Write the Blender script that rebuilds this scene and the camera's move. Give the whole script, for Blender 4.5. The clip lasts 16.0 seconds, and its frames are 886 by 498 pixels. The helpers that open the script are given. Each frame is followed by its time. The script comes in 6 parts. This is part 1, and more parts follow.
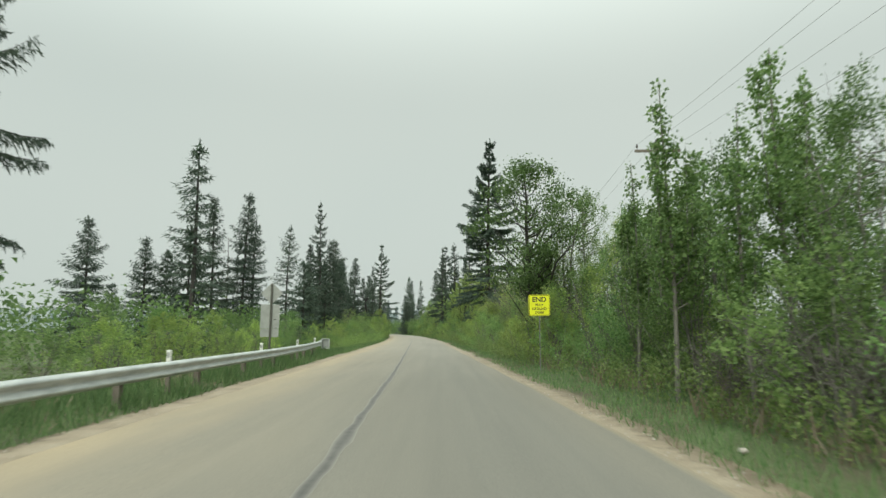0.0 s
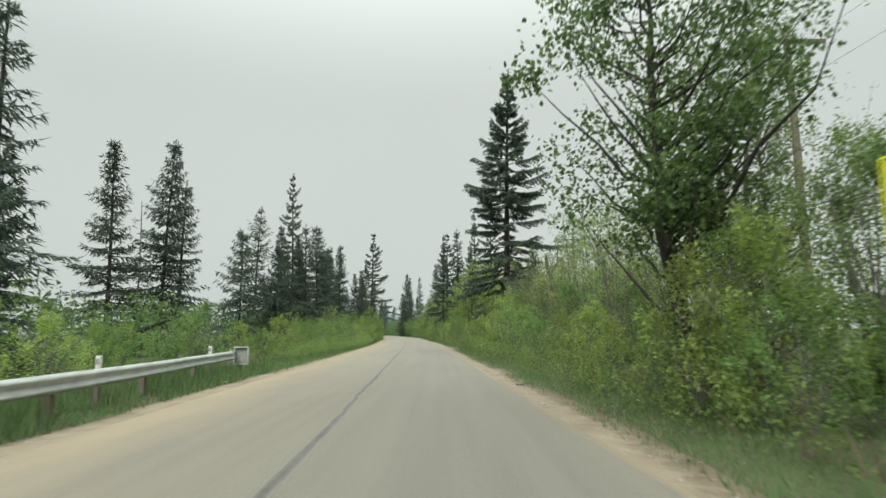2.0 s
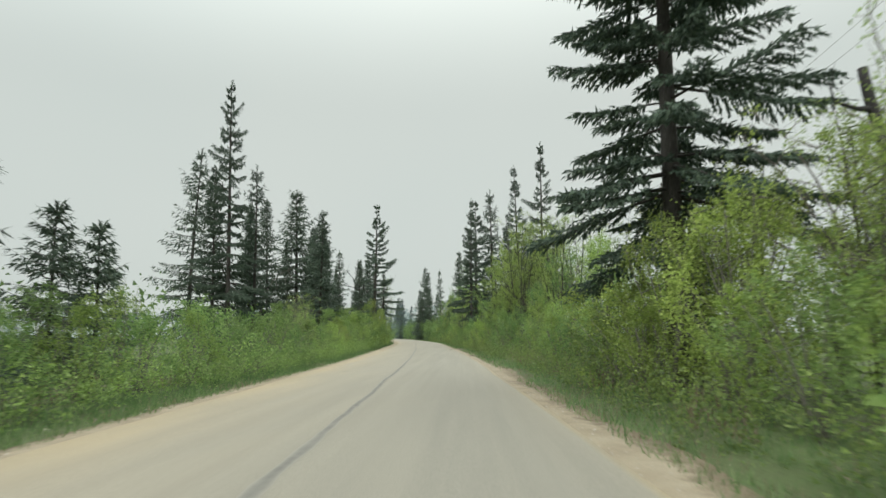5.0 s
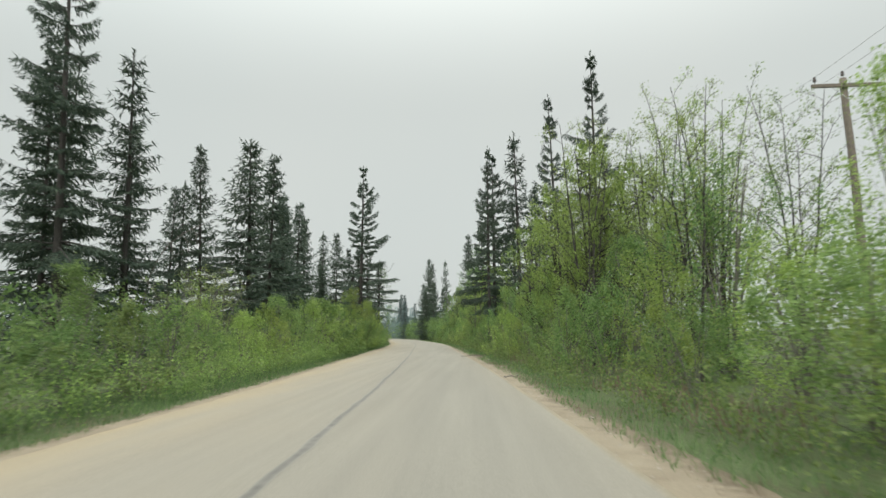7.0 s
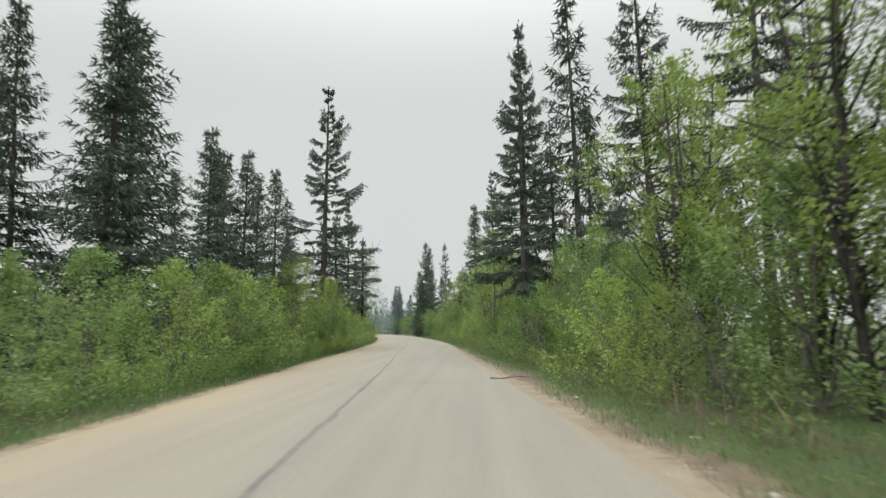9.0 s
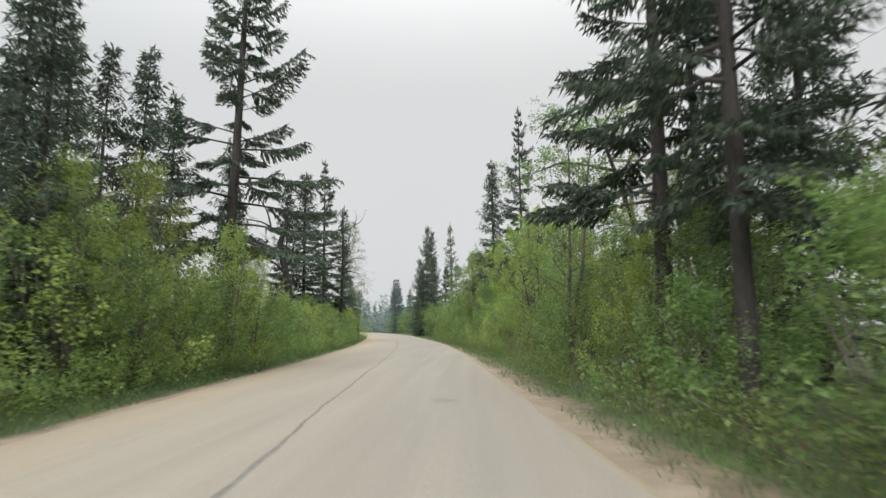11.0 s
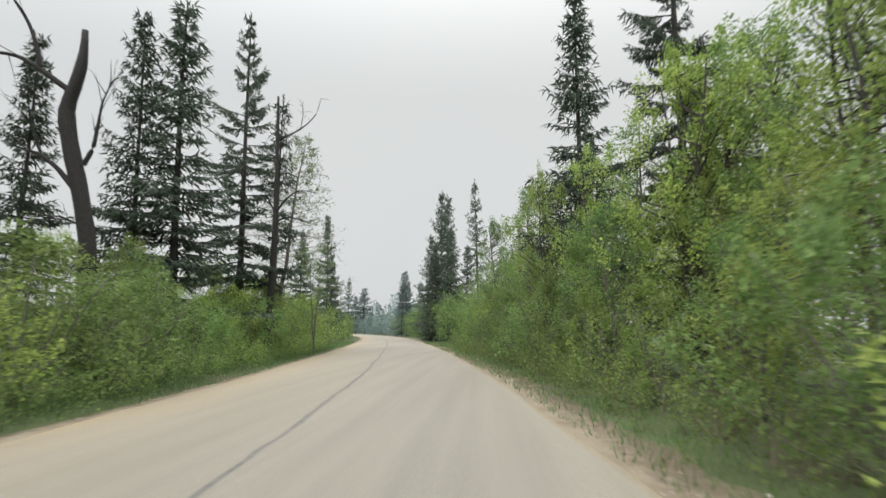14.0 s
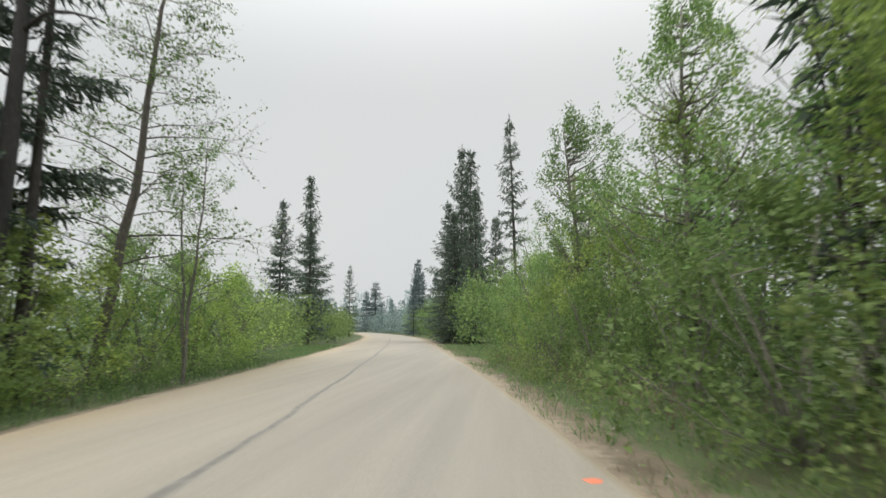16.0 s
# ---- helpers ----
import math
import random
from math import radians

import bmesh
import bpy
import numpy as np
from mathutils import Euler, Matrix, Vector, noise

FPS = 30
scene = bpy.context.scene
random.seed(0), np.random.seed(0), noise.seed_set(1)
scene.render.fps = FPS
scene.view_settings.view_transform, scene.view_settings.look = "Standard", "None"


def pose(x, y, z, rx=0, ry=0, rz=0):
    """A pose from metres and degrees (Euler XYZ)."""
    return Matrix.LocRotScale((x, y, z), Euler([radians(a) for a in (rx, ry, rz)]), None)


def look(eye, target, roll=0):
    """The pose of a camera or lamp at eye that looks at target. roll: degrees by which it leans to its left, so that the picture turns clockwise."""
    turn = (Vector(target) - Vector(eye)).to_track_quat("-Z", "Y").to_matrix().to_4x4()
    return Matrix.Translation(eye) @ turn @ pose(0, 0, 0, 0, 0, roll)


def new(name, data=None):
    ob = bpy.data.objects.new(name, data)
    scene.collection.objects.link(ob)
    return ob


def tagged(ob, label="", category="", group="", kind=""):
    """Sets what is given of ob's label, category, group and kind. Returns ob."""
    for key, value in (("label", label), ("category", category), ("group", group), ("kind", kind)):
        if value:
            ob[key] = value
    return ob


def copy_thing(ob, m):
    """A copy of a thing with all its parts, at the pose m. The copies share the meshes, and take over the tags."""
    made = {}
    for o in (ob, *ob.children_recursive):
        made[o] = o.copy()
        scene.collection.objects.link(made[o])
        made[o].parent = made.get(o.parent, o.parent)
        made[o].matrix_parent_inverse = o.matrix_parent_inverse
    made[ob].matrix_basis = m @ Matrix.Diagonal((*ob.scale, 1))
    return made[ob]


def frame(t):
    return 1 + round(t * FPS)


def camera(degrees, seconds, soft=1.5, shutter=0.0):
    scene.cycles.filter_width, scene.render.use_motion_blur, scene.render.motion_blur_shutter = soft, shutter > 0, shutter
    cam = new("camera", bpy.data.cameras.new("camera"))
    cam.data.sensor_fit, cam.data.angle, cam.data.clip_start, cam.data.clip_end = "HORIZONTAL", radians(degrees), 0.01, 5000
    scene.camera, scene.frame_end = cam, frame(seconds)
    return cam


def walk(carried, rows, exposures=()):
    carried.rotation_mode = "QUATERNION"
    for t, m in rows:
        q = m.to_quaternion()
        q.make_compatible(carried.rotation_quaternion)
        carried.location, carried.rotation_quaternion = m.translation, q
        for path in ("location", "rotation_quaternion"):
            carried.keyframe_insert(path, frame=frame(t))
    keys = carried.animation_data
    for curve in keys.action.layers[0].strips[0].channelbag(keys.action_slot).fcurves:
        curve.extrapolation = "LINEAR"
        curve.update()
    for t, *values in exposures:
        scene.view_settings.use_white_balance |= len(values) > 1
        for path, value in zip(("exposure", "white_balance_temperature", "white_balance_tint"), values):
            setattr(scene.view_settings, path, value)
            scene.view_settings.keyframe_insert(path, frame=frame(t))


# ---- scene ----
cam = camera(73.3, 16.0, soft=1.45, shutter=0.28)
PATH = [
    (0.0, 0.000, 0.000, 1.33, 97.81, 0.05, 0.00),
    (0.5, -0.000, 3.960, 1.33, 97.81, 0.08, -0.20),
    (1.0, 0.000, 8.067, 1.33, 97.91, 0.17, -0.18),
    (1.5, -0.080, 12.265, 1.33, 97.91, 0.27, -0.17),
    (2.0, -0.160, 16.383, 1.33, 97.91, 0.35, 0.04),
    (2.5, -0.240, 20.750, 1.33, 97.91, 0.42, 0.25),
    (3.0, -0.320, 25.185, 1.33, 97.91, 0.38, 0.55),
    (3.5, -0.400, 29.700, 1.33, 98.01, 0.42, 0.96),
    (4.0, -0.560, 34.304, 1.33, 98.11, 0.48, 1.27),
    (4.5, -0.720, 39.067, 1.33, 98.21, 0.43, 1.67),
    (5.0, -0.960, 43.831, 1.33, 98.20, 0.47, 2.08),
    (7.5, -1.920, 67.906, 1.33, 98.10, 0.79, 2.73),
    (8.0, -2.240, 72.918, 1.33, 98.00, 0.79, 2.73),
    (8.5, -2.560, 77.919, 1.33, 97.80, 0.91, 2.54),
    (11.0, -4.112, 102.885, 1.33, 97.55, 0.39, 2.70),
    (11.5, -4.450, 107.882, 1.33, 97.55, 0.28, 2.79),
    (12.0, -4.685, 112.884, 1.33, 97.55, 0.25, 2.99),
    (12.5, -5.075, 117.878, 1.33, 97.65, 0.12, 3.27),
    (13.0, -5.465, 122.873, 1.33, 97.75, 0.09, 3.47),
    (13.5, -5.853, 127.816, 1.33, 97.75, 0.14, 3.88),
    (14.0, -6.292, 132.757, 1.33, 97.75, 0.11, 4.08),
    (14.5, -6.728, 137.640, 1.33, 97.65, 0.17, 4.39),
    (15.0, -7.167, 142.575, 1.33, 97.55, 0.22, 4.80),
    (15.5, -7.657, 147.506, 1.33, 97.55, 0.26, 5.21),
    (16.0, -8.148, 152.445, 1.33, 97.55, 0.20, 5.70),
]
EXPOSURES = [(0.0, -0.02, 6500, 0), (2.5, 0.02, 6500, 5), (5.0, 0.02, 6500, 4), (8.5, 0.07, 6500, 11), (11.5, 0.13, 6500, 15), (16.0, 0.13, 6500, 13)]
walk(cam, [(t, pose(*p)) for t, *p in PATH], EXPOSURES)

# ---------------------------------------------------------------- daylight: bright smoky overcast
SUN_ELEV, SUN_AZ = 42.0, 195.0
world = bpy.data.worlds.new("overcast_sky")
scene.world = world
world.use_nodes = True
wt = world.node_tree
wt.nodes.clear()
w_out = wt.nodes.new("ShaderNodeOutputWorld")
w_bg = wt.nodes.new("ShaderNodeBackground")
w_sky = wt.nodes.new("ShaderNodeTexSky")
w_sky.sky_type = "NISHITA"
w_sky.sun_disc = False
w_sky.sun_elevation = radians(SUN_ELEV)
w_sky.sun_rotation = radians(SUN_AZ)
w_sky.air_density, w_sky.dust_density, w_sky.ozone_density = 1.0, 6.0, 1.0
w_hsv = wt.nodes.new("ShaderNodeHueSaturation")
w_hsv.inputs["Saturation"].default_value = 0.25
w_cloud = wt.nodes.new("ShaderNodeMix")
w_cloud.data_type = "RGBA"
w_cloud.inputs["Factor"].default_value = 0.90
w_noise = wt.nodes.new("ShaderNodeTexNoise")
w_noise.inputs["Scale"].default_value = 1.4
w_noise.inputs["Detail"].default_value = 3.0
w_ramp = wt.nodes.new("ShaderNodeValToRGB")
w_ramp.color_ramp.elements[0].position, w_ramp.color_ramp.elements[0].color = 0.25, (6.3, 6.75, 6.65, 1)
w_ramp.color_ramp.elements[1].position, w_ramp.color_ramp.elements[1].color = 0.8, (6.9, 7.15, 6.95, 1)
# cloud cover is brighter overhead than near the horizon
w_geo = wt.nodes.new("ShaderNodeTexCoord")
w_xyz = wt.nodes.new("ShaderNodeSeparateXYZ")
w_up = wt.nodes.new("ShaderNodeMapRange")
w_up.interpolation_type = "SMOOTHSTEP"
for key, value in (("From Min", 0.35), ("From Max", 1.0), ("To Min", 1.0), ("To Max", 3.5)):
    w_up.inputs[key].default_value = value
w_mul = wt.nodes.new("ShaderNodeVectorMath")
w_mul.operation = "SCALE"
wt.links.new(w_geo.outputs["Generated"], w_xyz.inputs[0])
wt.links.new(w_xyz.outputs["Z"], w_up.inputs["Value"])
wt.links.new(w_noise.outputs["Fac"], w_ramp.inputs["Fac"])
wt.links.new(w_ramp.outputs[0], w_mul.inputs[0])
wt.links.new(w_up.outputs[0], w_mul.inputs["Scale"])
wt.links.new(w_sky.outputs[0], w_hsv.inputs["Color"])
wt.links.new(w_hsv.outputs[0], w_cloud.inputs["A"])
wt.links.new(w_mul.outputs[0], w_cloud.inputs["B"])
wt.links.new(w_cloud.outputs["Result"], w_bg.inputs["Color"])
w_bg.inputs["Strength"].default_value = 0.10
wt.links.new(w_bg.outputs[0], w_out.inputs["Surface"])

sun_data = bpy.data.lights.new("sun", "SUN")
sun_data.energy, sun_data.angle, sun_data.color = 2.1, radians(30), (1.0, 0.96, 0.90)
sun = new("sun", sun_data)
sun.matrix_world = look((0, 0, 50), (-50 * math.cos(radians(SUN_ELEV)) * math.sin(radians(SUN_AZ)),
                                      -50 * math.cos(radians(SUN_ELEV)) * math.cos(radians(SUN_AZ)),
                                      50 - 50 * math.sin(radians(SUN_ELEV))))

# ---------------------------------------------------------------- materials


def mat(name, rough=0.8, metal=0.0):
    m = bpy.data.materials.new(name)
    m.use_nodes = True
    b = m.node_tree.nodes["Principled BSDF"]
    b.inputs["Roughness"].default_value, b.inputs["Metallic"].default_value = rough, metal
    return m, m.node_tree, b


def ramp(nt, fac, stops):
    r = nt.nodes.new("ShaderNodeValToRGB")
    while len(r.color_ramp.elements) < len(stops):
        r.color_ramp.elements.new(0.5)
    for e, (p, c) in zip(r.color_ramp.elements, stops):
        e.position, e.color = p, (*c, 1)
    nt.links.new(fac, r.inputs["Fac"])
    return r.outputs["Color"]


def noise_tex(nt, scale, detail=4.0, stretch=None, rough=0.55):
    n = nt.nodes.new("ShaderNodeTexNoise")
    n.inputs["Scale"].default_value, n.inputs["Detail"].default_value = scale, detail
    n.inputs["Roughness"].default_value = rough
    c = nt.nodes.new("ShaderNodeTexCoord")
    if stretch:
        mp = nt.nodes.new("ShaderNodeMapping")
        mp.inputs["Scale"].default_value = stretch
        nt.links.new(c.outputs["Object"], mp.inputs["Vector"])
        nt.links.new(mp.outputs[0], n.inputs["Vector"])
    else:
        nt.links.new(c.outputs["Object"], n.inputs["Vector"])
    return n.outputs["Fac"]


def mix(nt, fac, a, b, mode="MIX"):
    m = nt.nodes.new("ShaderNodeMix")
    m.data_type, m.blend_type = "RGBA", mode
    for socket, value in ((m.inputs["Factor"], fac), (m.inputs["A"], a), (m.inputs["B"], b)):
        if isinstance(value, bpy.types.NodeSocket):
            nt.links.new(value, socket)
        elif isinstance(value, tuple):
            socket.default_value = (*value, 1)
        else:
            socket.default_value = value
    return m.outputs["Result"]


def bump(nt, b, height, strength, dist):
    n = nt.nodes.new("ShaderNodeBump")
    n.inputs["Strength"].default_value, n.inputs["Distance"].default_value = strength, dist
    nt.links.new(height, n.inputs["Height"])
    nt.links.new(n.outputs[0], b.inputs["Normal"])


def leaf_mat(name, dark, mid, light, through_light=0.35, gloss=0.3):
    """Leaves: each leaf and each plant takes its own shade of green; some light passes through."""
    m, nt, b = mat(name, 0.55)
    geo = nt.nodes.new("ShaderNodeNewGeometry")
    info = nt.nodes.new("ShaderNodeObjectInfo")
    c1 = ramp(nt, geo.outputs["Random Per Island"], [(0.0, dark), (0.55, mid), (1.0, light)])
    hs = nt.nodes.new("ShaderNodeHueSaturation")
    hr = nt.nodes.new("ShaderNodeMapRange")
    hr.inputs["To Min"].default_value, hr.inputs["To Max"].default_value = 0.476, 0.504
    vr = nt.nodes.new("ShaderNodeMapRange")
    vr.inputs["To Min"].default_value, vr.inputs["To Max"].default_value = 0.76, 1.24
    mul = nt.nodes.new("ShaderNodeMath")
    mul.operation = "MULTIPLY"
    mul.inputs[1].default_value = 7.31
    fr = nt.nodes.new("ShaderNodeMath")
    fr.operation = "FRACT"
    nt.links.new(info.outputs["Random"], hr.inputs["Value"])
    nt.links.new(info.outputs["Random"], mul.inputs[0])
    nt.links.new(mul.outputs[0], fr.inputs[0])
    nt.links.new(fr.outputs[0], vr.inputs["Value"])
    nt.links.new(hr.outputs[0], hs.inputs["Hue"])
    nt.links.new(vr.outputs[0], hs.inputs["Value"])
    nt.links.new(c1, hs.inputs["Color"])
    nt.links.new(hs.outputs[0], b.inputs["Base Color"])
    b.inputs["Specular IOR Level"].default_value = gloss
    tr = nt.nodes.new("ShaderNodeBsdfTranslucent")
    nt.links.new(hs.outputs[0], tr.inputs["Color"])
    mx = nt.nodes.new("ShaderNodeMixShader")
    mx.inputs[0].default_value = through_light
    nt.links.new(b.outputs[0], mx.inputs[1])
    nt.links.new(tr.outputs[0], mx.inputs[2])
    nt.links.new(mx.outputs[0], nt.nodes["Material Output"].inputs["Surface"])
    return m


NEEDLES = leaf_mat("spruce_needles", (0.050, 0.073, 0.058), (0.074, 0.104, 0.078), (0.104, 0.138, 0.097), 0.28, 0.12)
# needles of the far spruces, with aerial haze put into the colour
HAZED_NEEDLES = leaf_mat("hazed_spruce_needles", (0.075, 0.105, 0.108), (0.100, 0.138, 0.140), (0.130, 0.172, 0.170), 0.15, 0.1)
LEAF_MID = leaf_mat("shrub_leaves", (0.12, 0.21, 0.07), (0.18, 0.301, 0.099), (0.281, 0.418, 0.153), 0.58)
LEAF_YELLOW = leaf_mat("young_willow_leaves", (0.185, 0.278, 0.072), (0.265, 0.382, 0.099), (0.382, 0.501, 0.156), 0.58)
LEAF_TREE = leaf_mat("poplar_leaves", (0.104, 0.188, 0.062), (0.163, 0.283, 0.089), (0.265, 0.408, 0.148), 0.54)
LEAF_DEEP = leaf_mat("alder_leaves", (0.111, 0.182, 0.061), (0.168, 0.261, 0.086), (0.255, 0.355, 0.125), 0.56)
GRASS = leaf_mat("verge_grass_blades", (0.085, 0.155, 0.059), (0.133, 0.23, 0.084), (0.221, 0.3, 0.138), 0.5)
DRY = leaf_mat("dry_grass_blades", (0.170, 0.142, 0.092), (0.245, 0.208, 0.140), (0.33, 0.295, 0.205), 0.3)
LEAF_COTTON = leaf_mat("cottonwood_leaves", (0.07, 0.131, 0.045), (0.121, 0.217, 0.069), (0.219, 0.339, 0.122), 0.48)
# haze of the distance is mixed into these two leaf colours
BACKDROP = leaf_mat("haze_tinted_distant_canopy", (0.27, 0.345, 0.36), (0.32, 0.40, 0.41), (0.37, 0.45, 0.45), 0.1)
HAZED_FAR = leaf_mat("haze_tinted_forest_canopy", (0.125, 0.180, 0.176), (0.160, 0.225, 0.216), (0.20, 0.265, 0.25), 0.1)


def wood_mat(name, a, b2, c):
    m, nt, b = mat(name, 0.9)
    f = noise_tex(nt, 9.0, 6.0, (4.0, 4.0, 0.7))
    col = ramp(nt, f, [(0.25, a), (0.55, b2), (0.8, c)])
    nt.links.new(col, b.inputs["Base Color"])
    bump(nt, b, f, 0.6, 0.02)
    return m


BARK = wood_mat("spruce_bark", (0.028, 0.025, 0.023), (0.052, 0.048, 0.044), (0.092, 0.086, 0.080))
BARK_DARK = wood_mat("dark_dead_wood", (0.015, 0.014, 0.013), (0.030, 0.028, 0.027), (0.060, 0.056, 0.053))
BARK_PALE = wood_mat("poplar_bark", (0.06, 0.056, 0.045), (0.15, 0.145, 0.12), (0.27, 0.26, 0.22))
BARK_DEAD = wood_mat("weathered_dead_wood", (0.07, 0.062, 0.055), (0.14, 0.125, 0.11), (0.23, 0.21, 0.19))
POLE_WOOD = wood_mat("weathered_utility_pole_wood", (0.10, 0.085, 0.07), (0.17, 0.145, 0.12), (0.25, 0.22, 0.19))

m_, nt, b = mat("dusty_asphalt", 0.9)
big = noise_tex(nt, 0.22, 3.0, (1.6, 0.25, 1.0))
fine = noise_tex(nt, 55.0, 3.0)
streak = noise_tex(nt, 1.1, 4.0, (2.4, 0.07, 1.0))
base = ramp(nt, big, [(0.25, (0.205, 0.190, 0.162)), (0.5, (0.240, 0.223, 0.190)), (0.75, (0.275, 0.254, 0.214))])
base = mix(nt, 0.32, base, ramp(nt, streak, [(0.3, (0.185, 0.176, 0.156)), (0.7, (0.30, 0.278, 0.235))]))
# base colour scaled from darker to paler by an attribute of the mesh
along_tone = nt.nodes.new("ShaderNodeAttribute")
along_tone.attribute_name = "along_tone"
base = mix(nt, along_tone.outputs["Fac"], mix(nt, 1.0, base, (0.66, 0.67, 0.66), "MULTIPLY"), mix(nt, 1.0, base, (1.14, 1.13, 1.12), "MULTIPLY"))
grit = ramp(nt, fine, [(0.30, (0.68, 0.68, 0.67)), (0.62, (1.1, 1.1, 1.1))])
dust = nt.nodes.new("ShaderNodeAttribute")
dust.attribute_name = "edge_dust"
dn = nt.nodes.new("ShaderNodeMath")
dn.operation = "MULTIPLY"
dm = nt.nodes.new("ShaderNodeMapRange")
for key, value in (("From Min", 0.25), ("From Max", 0.7), ("To Min", 0.45), ("To Max", 1.0)):
    dm.inputs[key].default_value = value
nt.links.new(noise_tex(nt, 0.8, 5.0, (1.5, 0.3, 1.0)), dm.inputs["Value"])
nt.links.new(dust.outputs["Fac"], dn.inputs[0])
nt.links.new(dm.outputs[0], dn.inputs[1])
base = mix(nt, dn.outputs[0], base, (0.37, 0.295, 0.19))
base = mix(nt, 0.55, base, grit, "MULTIPLY")
nt.links.new(base, b.inputs["Base Color"])
bump(nt, b, fine, 0.35, 0.006)
ASPHALT = m_

m_, nt, b = mat("crack_sealant", 0.75)
tar_tone = nt.nodes.new("ShaderNodeAttribute")
tar_tone.attribute_name = "tar_tone"
fade = nt.nodes.new("ShaderNodeAttribute")
fade.attribute_name = "fade"
# sealant colour goes from dark to paler by an attribute of the mesh
tar = mix(nt, tar_tone.outputs["Fac"], ramp(nt, noise_tex(nt, 6.0, 5.0), [(0.3, (0.050, 0.048, 0.044)), (0.7, (0.105, 0.100, 0.090))]),
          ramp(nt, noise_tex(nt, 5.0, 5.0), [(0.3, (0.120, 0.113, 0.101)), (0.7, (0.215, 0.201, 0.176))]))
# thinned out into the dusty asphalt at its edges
nt.links.new(mix(nt, fade.outputs["Fac"], tar, mix(nt, tar_tone.outputs["Fac"], (0.190, 0.178, 0.153), (0.255, 0.236, 0.200))), b.inputs["Base Color"])
TAR = m_

def litter_colour(nt):
    """Brown earth with leaf litter."""
    col = ramp(nt, noise_tex(nt, 1.4, 5.0), [(0.25, (0.115, 0.090, 0.060)), (0.55, (0.175, 0.140, 0.095)), (0.8, (0.25, 0.205, 0.14))])
    return mix(nt, 0.6, col, ramp(nt, noise_tex(nt, 22.0, 5.0), [(0.3, (0.6, 0.58, 0.55)), (0.7, (1.2, 1.18, 1.15))]), "MULTIPLY")


def floor_colour(nt):
    """Mossy forest floor, green and brown."""
    col = ramp(nt, noise_tex(nt, 0.55, 5.0), [(0.28, (0.085, 0.070, 0.042)), (0.45, (0.075, 0.095, 0.036)), (0.65, (0.085, 0.125, 0.042)), (0.85, (0.15, 0.135, 0.075))])
    return mix(nt, 0.6, col, ramp(nt, noise_tex(nt, 14.0, 5.0), [(0.3, (0.5, 0.5, 0.48)), (0.7, (1.25, 1.25, 1.2))]), "MULTIPLY")


def worn_into(nt, a, attribute, b2):
    """One ground worn raggedly into the next, by an attribute of the mesh and noise."""
    at = nt.nodes.new("ShaderNodeAttribute")
    at.attribute_name = attribute
    add = nt.nodes.new("ShaderNodeMath")
    add.operation = "ADD"
    rag = nt.nodes.new("ShaderNodeMapRange")
    for key, value in (("From Min", 0.3), ("From Max", 0.7), ("To Min", -0.30), ("To Max", 0.30)):
        rag.inputs[key].default_value = value
    nt.links.new(noise_tex(nt, 5.0, 6.0), rag.inputs["Value"])
    nt.links.new(at.outputs["Fac"], add.inputs[0])
    nt.links.new(rag.outputs[0], add.inputs[1])
    soft = nt.nodes.new("ShaderNodeMapRange")
    soft.interpolation_type = "SMOOTHSTEP"
    for key, value in (("From Min", 0.2), ("From Max", 0.8)):
        soft.inputs[key].default_value = value
    nt.links.new(add.outputs[0], soft.inputs["Value"])
    return mix(nt, soft.outputs[0], a, b2)


m_, nt, b = mat("sandy_gravel_shoulder", 0.95)
coarse = noise_tex(nt, 1.3, 4.0)
peb = nt.nodes.new("ShaderNodeTexVoronoi")
peb.inputs["Scale"].default_value = 38.0
cc = nt.nodes.new("ShaderNodeTexCoord")
nt.links.new(cc.outputs["Object"], peb.inputs["Vector"])
base = ramp(nt, coarse, [(0.25, (0.215, 0.172, 0.122)), (0.5, (0.30, 0.25, 0.182)), (0.8, (0.37, 0.318, 0.24))])
base = mix(nt, 0.45, base, ramp(nt, peb.outputs["Distance"], [(0.05, (1.15, 1.12, 1.08)), (0.6, (0.62, 0.60, 0.57))]), "MULTIPLY")
base = worn_into(nt, base, "blend", litter_colour(nt))
nt.links.new(base, b.inputs["Base Color"])
bump(nt, b, peb.outputs["Distance"], 0.7, 0.015)
SAND = m_

m_, nt, b = mat("forest_floor", 0.95)
g2 = noise_tex(nt, 14.0, 5.0)
nt.links.new(floor_colour(nt), b.inputs["Base Color"])
bump(nt, b, g2, 0.9, 0.05)
SOIL = m_

m_, nt, b = mat("galvanised_steel", 0.55, 0.45)
f = noise_tex(nt, 5.0, 5.0, (1.0, 0.4, 2.5))
nt.links.new(ramp(nt, f, [(0.25, (0.36, 0.38, 0.37)), (0.6, (0.54, 0.56, 0.54)), (0.85, (0.62, 0.63, 0.61))]), b.inputs["Base Color"])
nt.links.new(ramp(nt, noise_tex(nt, 12.0, 4.0), [(0.3, (0.48, 0.48, 0.48)), (0.7, (0.68, 0.68, 0.68))]), b.inputs["Roughness"])
STEEL = m_

m_, nt, b = mat("dull_aluminium_sign_back", 0.5, 0.35)
nt.links.new(ramp(nt, noise_tex(nt, 4.0, 5.0), [(0.3, (0.30, 0.31, 0.285)), (0.7, (0.40, 0.41, 0.38))]), b.inputs["Base Color"])
SIGN_BACK = m_


